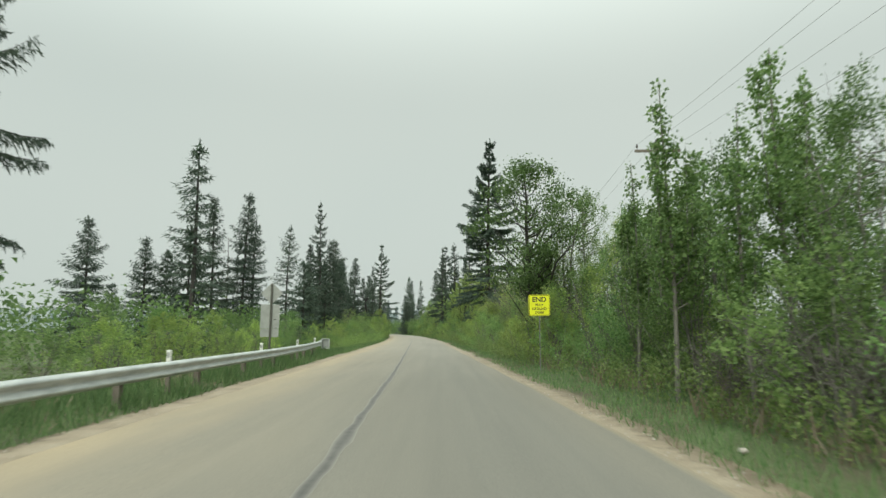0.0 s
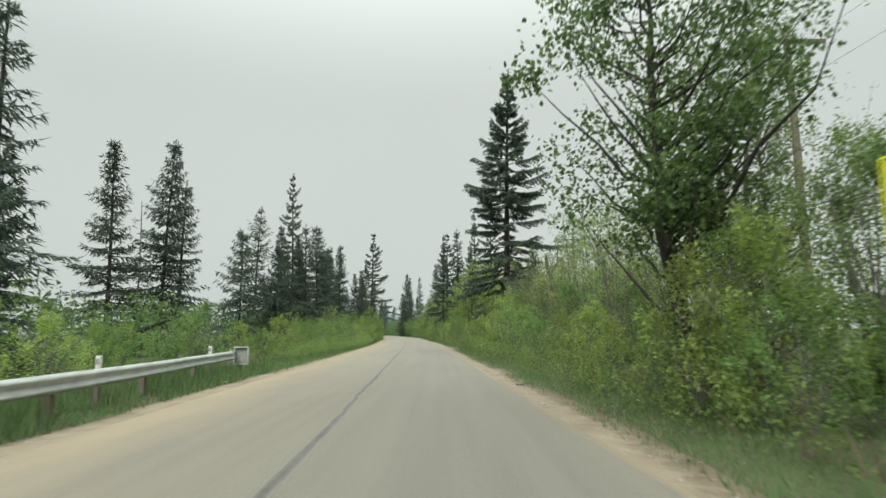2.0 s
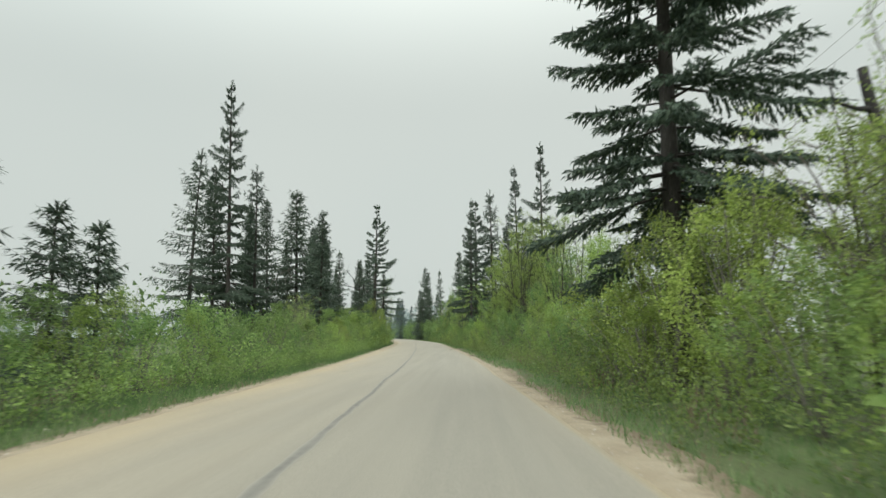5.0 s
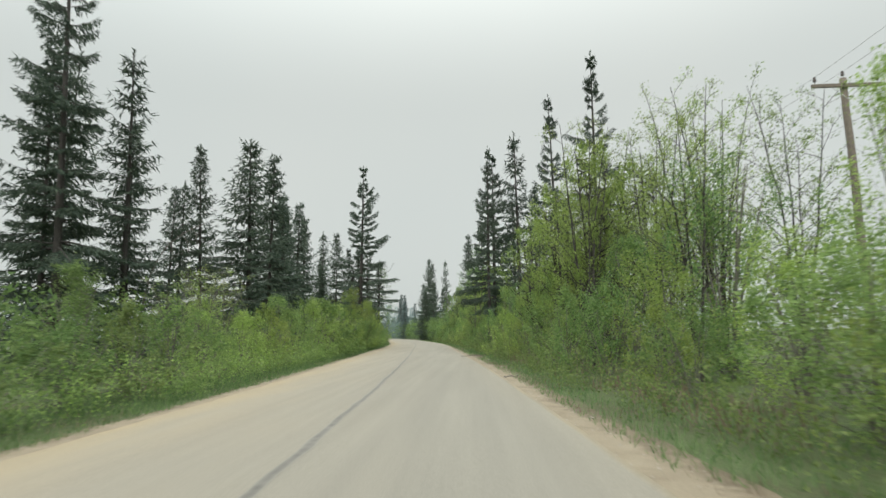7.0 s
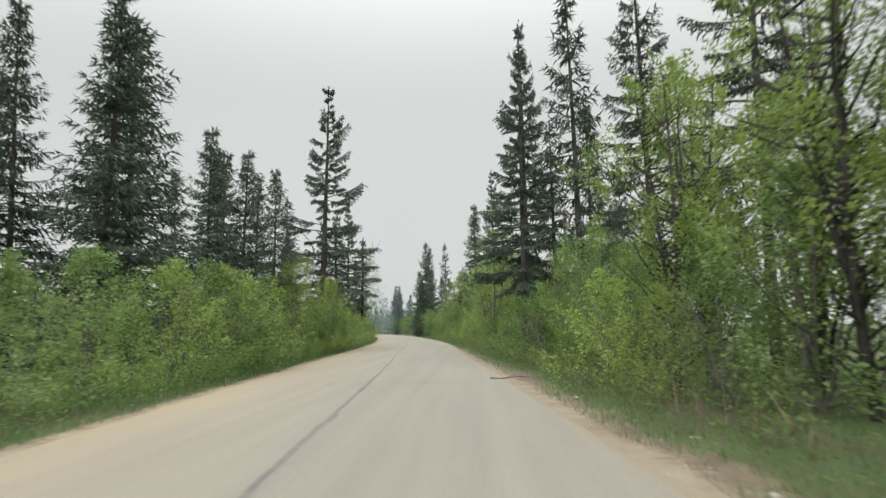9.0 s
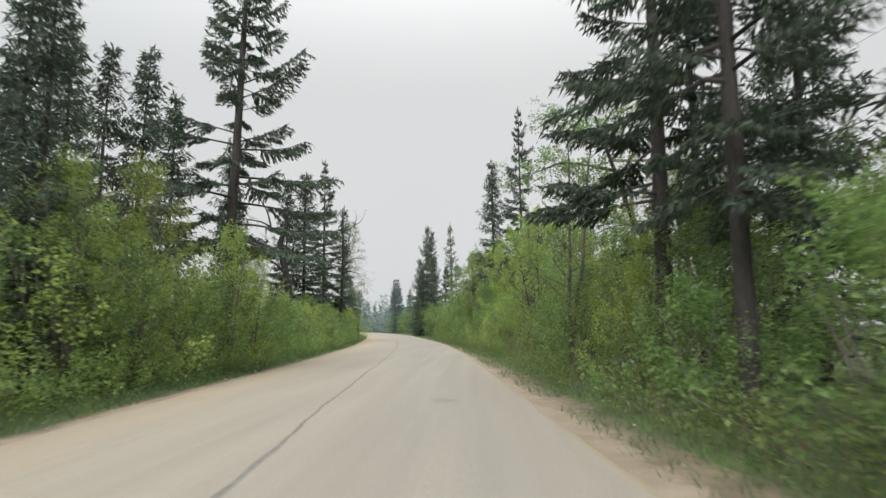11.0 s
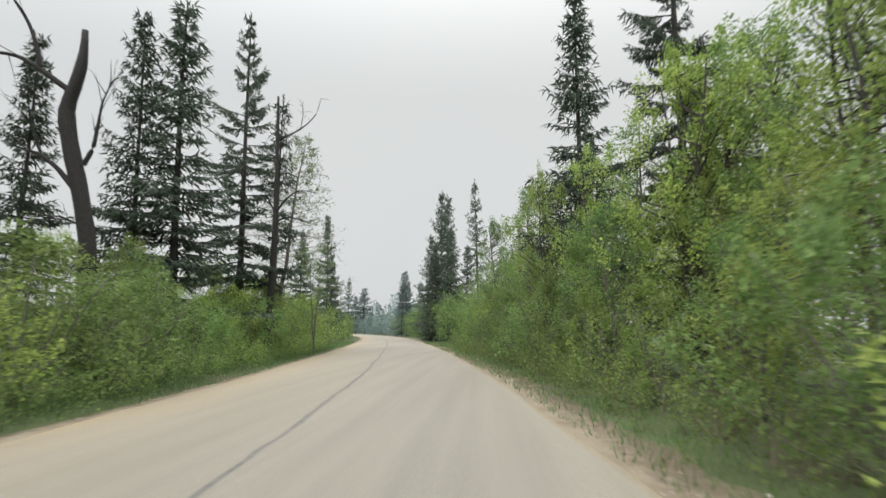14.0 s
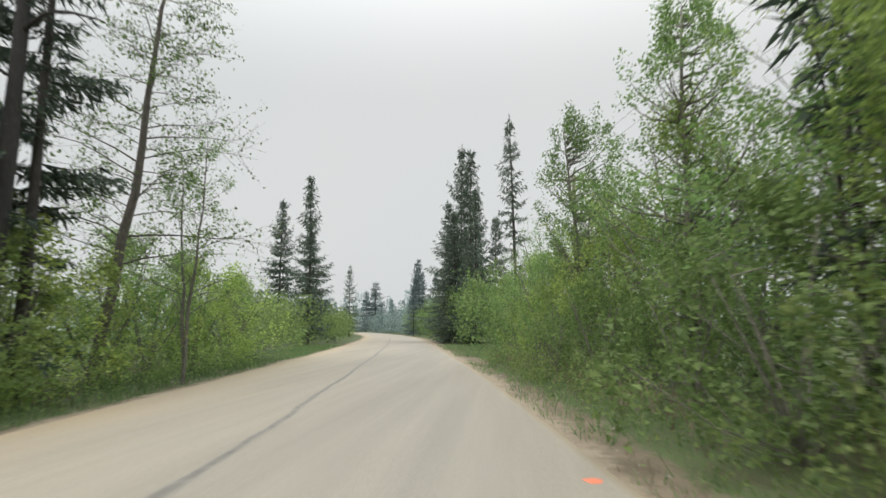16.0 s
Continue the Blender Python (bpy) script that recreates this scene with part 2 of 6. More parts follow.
def plain(name, col, rough, vary=0.12, scale=8.0):
    m, nt, b = mat(name, rough)
    lo, hi = tuple(c * (1 - vary) for c in col), tuple(min(1, c * (1 + vary)) for c in col)
    nt.links.new(ramp(nt, noise_tex(nt, scale, 4.0), [(0.3, lo), (0.7, hi)]), b.inputs["Base Color"])
    return m


SIGN_YELLOW = plain("fluorescent_yellow_green_sheeting", (0.66, 0.68, 0.012), 0.45, 0.05, 3.0)
BLACK = plain("black_sign_ink", (0.018, 0.018, 0.016), 0.5)
WHITE = plain("white_post_paint", (0.72, 0.71, 0.66), 0.6, 0.1)
ORANGE = plain("orange_marking_paint", (0.75, 0.20, 0.10), 0.7, 0.2, 20.0)
PORCELAIN = plain("brown_porcelain", (0.05, 0.038, 0.032), 0.25)
WIRE = plain("dull_line_wire", (0.10, 0.09, 0.085), 0.5)
POST_WOOD = plain("dark_stained_post_wood", (0.085, 0.082, 0.068), 0.8, 0.25)
POST_STEEL = plain("dull_sign_post_steel", (0.20, 0.205, 0.19), 0.55, 0.2)
END_PLATE = plain("weathered_end_plate", (0.27, 0.28, 0.265), 0.65, 0.2, 6.0)
STONE = plain("pale_stone", (0.33, 0.30, 0.26), 0.9, 0.25, 15.0)

# ---------------------------------------------------------------- mesh helpers


class Buf:
    """Collects points and faces (quads and triangles) for one mesh."""

    def __init__(self):
        self.v, self.q, self.t, self.n = [], [], [], 0

    def add(self, verts, quads=None, tris=None):
        verts = np.asarray(verts, dtype=np.float32).reshape(-1, 3)
        if quads is not None and len(quads):
            self.q.append(np.asarray(quads, dtype=np.int32) + self.n)
        if tris is not None and len(tris):
            self.t.append(np.asarray(tris, dtype=np.int32) + self.n)
        self.v.append(verts)
        self.n += len(verts)

    def mesh(self, name, smooth=False):
        me = bpy.data.meshes.new(name)
        v = np.concatenate(self.v)
        q = np.concatenate(self.q) if self.q else np.zeros((0, 4), np.int32)
        t = np.concatenate(self.t) if self.t else np.zeros((0, 3), np.int32)
        me.vertices.add(len(v))
        me.vertices.foreach_set("co", v.ravel())
        loops = np.concatenate([q.ravel(), t.ravel()]).astype(np.int32)
        me.loops.add(len(loops))
        me.loops.foreach_set("vertex_index", loops)
        me.polygons.add(len(q) + len(t))
        starts = np.concatenate([np.arange(len(q)) * 4, len(q) * 4 + np.arange(len(t)) * 3]).astype(np.int32)
        me.polygons.foreach_set("loop_start", starts)
        if smooth:
            me.polygons.foreach_set("use_smooth", np.ones(len(q) + len(t), dtype=bool))
        me.update(calc_edges=True)
        me.validate()
        return me


def part(name, data, material, parent=None, label="", smooth=False):
    """One mesh object from a Buf, a bmesh or a mesh, under its thing."""
    if isinstance(data, Buf):
        me = data.mesh(name, smooth)
    elif isinstance(data, bmesh.types.BMesh):
        me = bpy.data.meshes.new(name)
        data.to_mesh(me)
        data.free()
        if smooth:
            for p in me.polygons:
                p.use_smooth = True
    else:
        me = data
    me.materials.clear()
    me.materials.append(material)
    ob = new(name, me)
    ob.parent = parent
    if label:
        ob["label"] = label
    return ob


def unit(a):
    return a / np.maximum(np.linalg.norm(a, axis=-1, keepdims=True), 1e-9)


def tube(buf, pts, radii, sides=7):
    pts = np.asarray(pts, float)
    n = len(pts)
    tan = unit(np.gradient(pts, axis=0))
    ref = np.where(np.abs(tan[:, 2:3]) > 0.9, np.array([[1.0, 0, 0]]), np.array([[0, 0, 1.0]]))
    u = unit(np.cross(tan, ref))
    w = np.cross(tan, u)
    a = np.linspace(0, 2 * np.pi, sides, endpoint=False)
    r = np.asarray(radii, float)[:, None, None]
    ring = pts[:, None, :] + r * (np.cos(a)[None, :, None] * u[:, None, :] + np.sin(a)[None, :, None] * w[:, None, :])
    i = np.arange(n - 1)[:, None] * sides
    j = np.arange(sides)[None, :]
    k = (j + 1) % sides
    quads = np.stack([i + j, i + k, i + sides + k, i + sides + j], -1).reshape(-1, 4)
    cap = [[(n - 1) * sides, (n - 1) * sides + s, (n - 1) * sides + s + 1] for s in range(1, sides - 1)]
    buf.add(ring.reshape(-1, 3), quads, cap)


def blades(buf, p, d, nrm, length, width, fold=0.0):
    """Leaf-shaped rhombs: root p, direction d, face normal nrm."""
    d = unit(d)
    s = unit(np.cross(d, nrm))
    up = np.cross(s, d)
    length, width = np.asarray(length)[:, None], np.asarray(width)[:, None]
    mid = p + d * length * 0.45
    v = np.stack([p, mid + s * width / 2 + up * width * fold, p + d * length, mid - s * width / 2 + up * width * fold], 1)
    q = np.arange(len(p) * 4).reshape(-1, 4)
    buf.add(v.reshape(-1, 3), q)


def leaflets(buf, p, d, nrm, length, width):
    """Small pointed leaves, broad at the stalk end."""
    d = unit(d)
    s = unit(np.cross(d, nrm))
    length, width = np.asarray(length)[:, None], np.asarray(width)[:, None]
    v = np.stack([p + s * width / 2, p + d * length, p - s * width / 2 + d * width * 0.3], 1)
    buf.add(v.reshape(-1, 3), None, np.arange(len(p) * 3).reshape(-1, 3))


def box(bm, cx, cy, cz, sx, sy, sz, bevel=0.0, rot=None):
    m = Matrix.Translation((cx, cy, cz)) @ (rot or Matrix.Identity(4)) @ Matrix.Diagonal((sx, sy, sz, 1))
    geo = bmesh.ops.create_cube(bm, size=1.0, matrix=m)
    if bevel:
        edges = list({e for v in geo["verts"] for e in v.link_edges})
        bmesh.ops.bevel(bm, geom=edges, offset=bevel, segments=2, affect="EDGES", profile=0.5)
    return bm


# ---------------------------------------------------------------- the road's line
ROAD_Y = [-60, -30, 0, 6, 20, 47, 73, 88, 113, 133, 150, 168, 185, 205, 225, 245, 270, 300, 340, 380]
ROAD_X = [-1.3, -1.1, -1.08, -1.14, -1.56, -2.68, -3.78, -4.68, -6.66, -8.15, -9.85, -12.35, -14.9, -18.2, -21.9, -26.2, -32.5, -41.5, -55.0, -70.0]
LINE_Y = np.arange(-75.0, 370.0, 1.0)
LINE_X = np.convolve(np.pad(np.interp(LINE_Y, ROAD_Y, ROAD_X), 8, "edge"), np.hanning(19)[1:-1] / np.hanning(19)[1:-1].sum(), "valid")
LINE_S = np.gradient(LINE_X, LINE_Y)
HALF = 3.3


def cx(y):
    return np.interp(y, LINE_Y, LINE_X)


def at_road(y, off):
    """The place beside the road's middle line, off metres to the right of it."""
    y = np.asarray(y, float)
    s = np.interp(y, LINE_Y, LINE_S)
    k = 1 / np.sqrt(1 + s * s)
    return cx(y) + off * k, y - off * s * k


def wobble(y, seed, size):
    return np.array([noise.noise((v * 0.21, seed, 0.0)) * 0.65 + noise.noise((v * 0.9, seed, 5.0)) * 0.35 for v in np.atleast_1d(y)]) * size


ys = np.concatenate([np.arange(-60, 200, 0.45), np.arange(200, 345, 2.0)])


def strip(buf, y, offs, zs):
    """A lengthwise sheet: offs and zs give each station's cross-section."""
    n, m = len(y), len(offs)
    v = np.zeros((n, m, 3))
    for c in range(m):
        o = offs[c] if isinstance(offs[c], np.ndarray) else np.full(n, offs[c])
        v[:, c, 0], v[:, c, 1] = at_road(y, o)
        v[:, c, 2] = zs[c]
    i = np.arange(n - 1)[:, None] * m
    j = np.arange(m - 1)[None, :]
    buf.add(v.reshape(-1, 3), np.stack([i + j, i + j + 1, i + m + j + 1, i + m + j], -1).reshape(-1, 4))


# ground: one sheet to the horizon, a little lower than the road, falling off gently to the lake side
gx = np.concatenate([[-3500, -1200, -500, -200, -120], np.arange(-80, 61, 4.0), [90, 160, 400, 1200, 3500]])
gy = np.concatenate([[-3500, -900, -300, -120], np.arange(-70, 301, 5.0), [340, 420, 600, 1000, 2000, 3500]])
buf = Buf()
V = np.zeros((len(gy), len(gx), 3))
V[:, :, 0], V[:, :, 1] = gx[None, :], gy[:, None]
for r_ in range(len(gy)):
    for c_ in range(len(gx)):
        off = gx[c_] - cx(min(max(gy[r_], -60), 340))
        flat = min(1.0, max(0.0, (abs(off) - 7.0) / 6.0))
        V[r_, c_, 2] = -0.07 + flat * (0.16 * noise.noise((gx[c_] * 0.11, gy[r_] * 0.11, 0)))
i = np.arange(len(gy) - 1)[:, None] * len(gx)
j = np.arange(len(gx) - 1)[None, :]
buf.add(V.reshape(-1, 3), np.stack([i + j, i + j + 1, i + len(gx) + j + 1, i + len(gx) + j], -1).reshape(-1, 4))
tagged(part("ground", buf, SOIL, smooth=True), "uneven green and brown forest floor beside the road", "ground", kind="structure")

# asphalt, slightly crowned, with ragged edges
buf = Buf()
le = -HALF + wobble(ys, 1.3, 0.12)
re = np.interp(ys, [0, 25, 80, 105, 125, 150, 165, 200], [3.60, 3.46, 3.55, 3.63, 3.70, 3.74, 3.85, 3.5]) + wobble(ys, 7.7, 0.07)
strip(buf, ys, [le - 0.05, le, -2.5, -1.7, 0.0, 1.7, 2.6, re - 0.13, re, re + 0.05], [-0.09, -0.012, 0.001, 0.012, 0.025, 0.012, 0.0, -0.010, -0.012, -0.09])
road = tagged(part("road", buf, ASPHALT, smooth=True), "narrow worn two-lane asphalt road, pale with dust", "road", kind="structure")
dust_at = road.data.attributes.new("edge_dust", "FLOAT", "POINT")
dust_at.data.foreach_set("value", np.tile(np.array([1.0, 1.0, 0.55, 0.25, 0.10, 0.0, 0.0, 0.12, 0.95, 1.0], dtype=np.float32), len(ys)))

# darker at the road's start, paler farther along
along_tone_at = road.data.attributes.new("along_tone", "FLOAT", "POINT")
along_tone_at.data.foreach_set("value", np.repeat(np.interp(ys, [4, 10, 20, 45, 110], [-0.55, -0.25, 0.15, 0.55, 0.95]), 10).astype(np.float32))

# sand and gravel shoulders
for side, seed, lab in ((-1, 3.1, "thin band of yellow sand and gravel along the asphalt"), (1, 9.4, "band of pale sand and gravel along the asphalt")):
    buf = Buf()
    outer = wobble(ys, seed, 0.34) + wobble(ys * 3.1, seed + 2, 0.10) + (np.interp(ys, [0, 60, 100, 200], [3.90, 3.98, 4.14, 4.18]) if side > 0 else np.interp(ys, [0, 40, 80, 120], [4.0, 3.88, 3.74, 3.66]))
    outer = np.maximum(outer, 3.62 if side > 0 else 3.45)
    inner = np.full(len(ys), 2.9)
    cols, zs = [inner, 0.5 * (inner + outer), outer - 0.25, outer, outer + 0.45], np.array([-0.036, -0.034, -0.044, -0.054, -0.074])
    worn = np.array([0.0, 0.0, 0.12, 0.55, 1.0], dtype=np.float32)
    if side < 0:
        cols[4] = outer + 0.22
        cols, zs, worn = [-c for c in cols[::-1]], zs[::-1], worn[::-1]
    strip(buf, ys, cols, zs)
    shoulder = tagged(part("gravel_shoulder", buf, SAND, smooth=True), lab, "road shoulder", kind="structure")
    shoulder.data.attributes.new("blend", "FLOAT", "POINT").data.foreach_set("value", np.tile(worn, len(ys)))

# trodden brown earth between sand and grass
m_, nt, bs = mat("brown_leaf_litter", 0.95)
nt.links.new(worn_into(nt, litter_colour(nt), "blend", floor_colour(nt)), bs.inputs["Base Color"])
bump(nt, bs, noise_tex(nt, 22.0, 5.0), 0.9, 0.03)
EARTH = m_
buf = Buf()
outer = 4.45 + np.interp(ys, [0, 40, 75, 100, 200], [-0.45, -0.35, -0.1, 0.2, 0.35]) + wobble(ys, 31.0, 0.7) + wobble(ys * 2.7, 33.0, 0.25)
outer = np.maximum(outer, 3.95)
strip(buf, ys, [np.full(len(ys), 3.3), 0.5 * (3.3 + outer), outer - 0.2, outer, outer + 0.5], [-0.070, -0.0645, -0.0655, -0.068, -0.088])
verge = tagged(part("dirt_verge", buf, EARTH, smooth=True), "brown earth and leaf litter beside the gravel shoulder", "verge", kind="structure")
verge.data.attributes.new("blend", "FLOAT", "POINT").data.foreach_set("value", np.tile(np.array([0.0, 0.0, 0.2, 0.55, 1.0], dtype=np.float32), len(ys)))

# tarred joint along the middle
buf = Buf()
yy = np.arange(-55, 230, 0.35)
mid = np.interp(yy, [90, 105, 118], [0.0, 0.12, 0.0]) + wobble(yy * 1.2, 21.0, 0.10) + wobble(yy * 5, 23.0, 0.025)
wid = 0.036 + np.abs(wobble(yy * 2.2, 25.0, 0.06))
wid = wid * np.interp(yy, [0, 30, 60, 95, 110, 138, 150], [1.3, 1.25, 1.2, 1.1, 0.6, 0.7, 1.15])
strip(buf, yy, [mid - 1.5 * wid, mid - wid * 0.7, mid, mid + wid * 0.7, mid + 1.5 * wid], [0.0262, 0.0280, 0.0290, 0.0280, 0.0262])
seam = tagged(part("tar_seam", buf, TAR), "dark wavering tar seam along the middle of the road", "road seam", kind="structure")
# dark at the road's start, paler farther along, with some noise
tar_tone_at = seam.data.attributes.new("tar_tone", "FLOAT", "POINT")
tar_tone_at.data.foreach_set("value", np.repeat(np.interp(yy, [2, 20, 50, 100], [0.0, 0.25, 0.7, 0.9]) + wobble(yy * 0.8, 27.0, 0.3), 5).astype(np.float32))
fade_at = seam.data.attributes.new("fade", "FLOAT", "POINT")
fade_at.data.foreach_set("value", np.tile(np.array([1.0, 0.22, 0.0, 0.22, 1.0], dtype=np.float32), len(yy)))

# cross cracks
buf = Buf()
for y0, a, e in ((47.2, -3.0, 3.0), (66.3, -2.9, 0.6), (98.0, -1.0, 3.0)):
    xs = np.arange(a, e, 0.12)
    keep = np.array([noise.noise((x * 1.3, y0, 2.0)) for x in xs])
    px, py = at_road(np.full(len(xs), y0), xs)
    py = py + np.array([noise.noise((x * 2.0, y0, 9.0)) for x in xs]) * 0.07
    zz = np.interp(np.abs(xs), [0, 1.7, 3.3], [0.025, 0.012, -0.012]) + 0.004
    h = np.where(keep > -0.12, 0.014, 0.002)
    v = np.stack([np.stack([px, py - h, zz], -1), np.stack([px, py + h, zz], -1)], 1).reshape(-1, 3)
    k = np.arange(len(xs) - 1) * 2
    buf.add(v, np.stack([k, k + 2, k + 3, k + 1], -1))
tagged(part("cross_crack", buf, TAR), "thin dark cracks across the asphalt", "crack", kind="structure")
# ---------------------------------------------------------------- guard rail beside the near bend
RAIL = [(-6.0, -5.45), (0.0, -5.5), (7.0, -5.64), (13.0, -5.82), (19.0, -6.02), (23.0, -6.2), (27.0, -6.48), (31.0, -6.9), (34.0, -7.26), (37.8, -7.68)]
rail_y = np.array([p[0] for p in RAIL])
rail_x = np.array([p[1] for p in RAIL])


def rail_at(y):
    return np.interp(y, rail_y, rail_x)


def guard_rail():
    """W-beam on posts with a flat end box."""
    root = tagged(new("guard_rail"), "galvanised steel guard rail on short posts along the verge", "guard rail")
    root.location = (rail_at(20.0), 20.0, 0)
    prof = [(0.00, 0.405), (0.035, 0.43), (0.085, 0.455), (0.085, 0.495), (0.01, 0.545), (0.01, 0.585), (0.085, 0.635), (0.085, 0.675), (0.035, 0.70), (0.00, 0.725)]
    seams = np.arange(-6.0, 37.7, 3.81)
    for a in seams:
        e = min(a + 3.93, 37.8)
        y = np.linspace(a, e, 7)
        x = rail_at(y) + (0.004 if int(round(a / 3.81)) % 2 else 0.0)
        z_dent = wobble(y, a, 0.012)
        b1 = Buf()
        for inner in (0.0, -0.006):
            v = np.stack([np.stack([x + px + inner, y, np.full(len(y), pz) + z_dent - 0.035], -1) for px, pz in prof], 1)
            n, m = len(y), len(prof)
            i, j = np.arange(n - 1)[:, None] * m, np.arange(m - 1)[None, :]
            b1.add((v - np.array([rail_at(20.0), 20.0, 0])).reshape(-1, 3), np.stack([i + j, i + m + j, i + m + j + 1, i + j + 1], -1).reshape(-1, 4))
        part("beam", b1, STEEL, root)
    for y in np.arange(-4.2, 37.6, 3.81):
        bm = bmesh.new()
        x = rail_at(y)
        box(bm, x - 0.14 - rail_at(20.0), y - 20.0, 0.26, 0.13, 0.15, 0.84, 0.012)
        box(bm, x - 0.04 - rail_at(20.0), y - 20.0, 0.53, 0.09, 0.13, 0.30, 0.01)
        part("post", bm, POLE_WOOD, root, "grey weathered wooden post")
    bm = bmesh.new()
    ex, ey = rail_at(37.8) - rail_at(20.0), 17.8
    bx = ex + 0.25
    box(bm, bx, ey + 0.31, 0.82, 0.52, 0.16, 0.035, 0.006)
    box(bm, bx, ey + 0.31, 0.22, 0.52, 0.16, 0.035, 0.006)
    box(bm, bx - 0.245, ey + 0.31, 0.52, 0.035, 0.16, 0.60, 0.006)
    box(bm, bx + 0.245, ey + 0.31, 0.52, 0.035, 0.16, 0.60, 0.006)
    part("end_box", bm, STEEL, root, "square steel end box of the rail")
    bm = bmesh.new()
    box(bm, bx, ey + 0.37, 0.52, 0.48, 0.04, 0.60, 0.008)
    part("end_plate", bm, END_PLATE, root, "dull grey plate set back in the end box")
    bm = bmesh.new()
    for z in (0.47, 0.66):
        box(bm, ex + 0.05, ey + 0.18, z, 0.05, 0.40, 0.035, 0.006)
    box(bm, ex - 0.02, ey - 0.02, 0.56, 0.10, 0.04, 0.36, 0.006)
    part("end_bracket", bm, STEEL, root)
    bm = bmesh.new()
    box(bm, bx - 0.05, ey + 0.47, 0.22, 0.14, 0.14, 0.66, 0.012)
    part("post", bm, POLE_WOOD, root, "grey weathered wooden post")
    return root


guard_rail()


def delineator(x, y, lean):
    root = tagged(new("marker_post"), "short white painted marker post behind the guard rail", "marker post", "marker posts along the guard rail")
    root.matrix_world = pose(x, y, -0.05, lean, lean * 0.6, 0)
    bm = bmesh.new()
    box(bm, 0, 0, 0.30, 0.09, 0.08, 0.62, 0.008)
    part("post", bm, POLE_WOOD, root)
    bm = bmesh.new()
    box(bm, 0, 0, 0.790, 0.092, 0.082, 0.355, 0.010)
    part("painted_top", bm, WHITE, root, "white painted top of the post")
    bm = bmesh.new()
    box(bm, 0, -0.044, 0.86, 0.07, 0.006, 0.11, 0.002)
    part("reflector", bm, SIGN_BACK, root, "small dull reflector plate")


for y, lean in ((13.2, -1.0), (20.75, 1.0), (27.9, -1.0), (35.6, 1.2)):
    delineator(rail_at(y) - 0.15, y, lean)

# ---------------------------------------------------------------- signs


def rounded_plate(w, h, t, r):
    bm = bmesh.new()
    vs = []
    for qx, qz, a0 in ((1, 1, 0), (-1, 1, 90), (-1, -1, 180), (1, -1, 270)):
        for k in range(6):
            a = radians(a0 + k * 18)
            vs.append(bm.verts.new((qx * (w / 2 - r) + r * math.cos(a), 0, qz * (h / 2 - r) + r * math.sin(a))))
    f = bm.faces.new(vs)
    ext = bmesh.ops.extrude_face_region(bm, geom=[f])
    bmesh.ops.translate(bm, vec=(0, t, 0), verts=[g for g in ext["geom"] if isinstance(g, bmesh.types.BMVert)])
    bmesh.ops.recalc_face_normals(bm, faces=bm.faces)
    return bm


def rim(w, h, r, band, t):
    """A thin rounded border line."""
    bm = bmesh.new()
    loops = []
    for inset in (0.0, band):
        for y in (0.0, t):
            row = []
            for qx, qz, a0 in ((1, 1, 0), (-1, 1, 90), (-1, -1, 180), (1, -1, 270)):
                for k in range(6):
                    a = radians(a0 + k * 18)
                    rr = r - inset
                    row.append(bm.verts.new((qx * (w / 2 - r) + rr * math.cos(a), y, qz * (h / 2 - r) + rr * math.sin(a))))
            loops.append(row)
    n = len(loops[0])
    for a, b2 in ((0, 2), (1, 3), (0, 1), (2, 3)):
        for k in range(n):
            bm.faces.new((loops[a][k], loops[a][(k + 1) % n], loops[b2][(k + 1) % n], loops[b2][k]))
    bmesh.ops.recalc_face_normals(bm, faces=bm.faces)
    return bm


def lettering(word, size, z, parent, y, bold, width):
    cu = bpy.data.curves.new("lettering", "FONT")
    cu.body, cu.size, cu.align_x, cu.align_y = word, size, "CENTER", "CENTER"
    cu.extrude, cu.offset = 0.001, bold
    tmp = bpy.data.objects.new("lettering_source", cu)
    me = bpy.data.meshes.new_from_object(tmp)
    bpy.data.objects.remove(tmp)
    co = np.zeros(len(me.vertices) * 3)
    me.vertices.foreach_get("co", co)
    co = co.reshape(-1, 3)
    k = width / (co[:, 0].max() - co[:, 0].min())
    out = np.stack([co[:, 0] * k, y - co[:, 2], co[:, 1] + z], -1)
    me.vertices.foreach_set("co", out.ravel())
    me.update()
    return part("lettering", me, BLACK, parent, "black letters " + word)


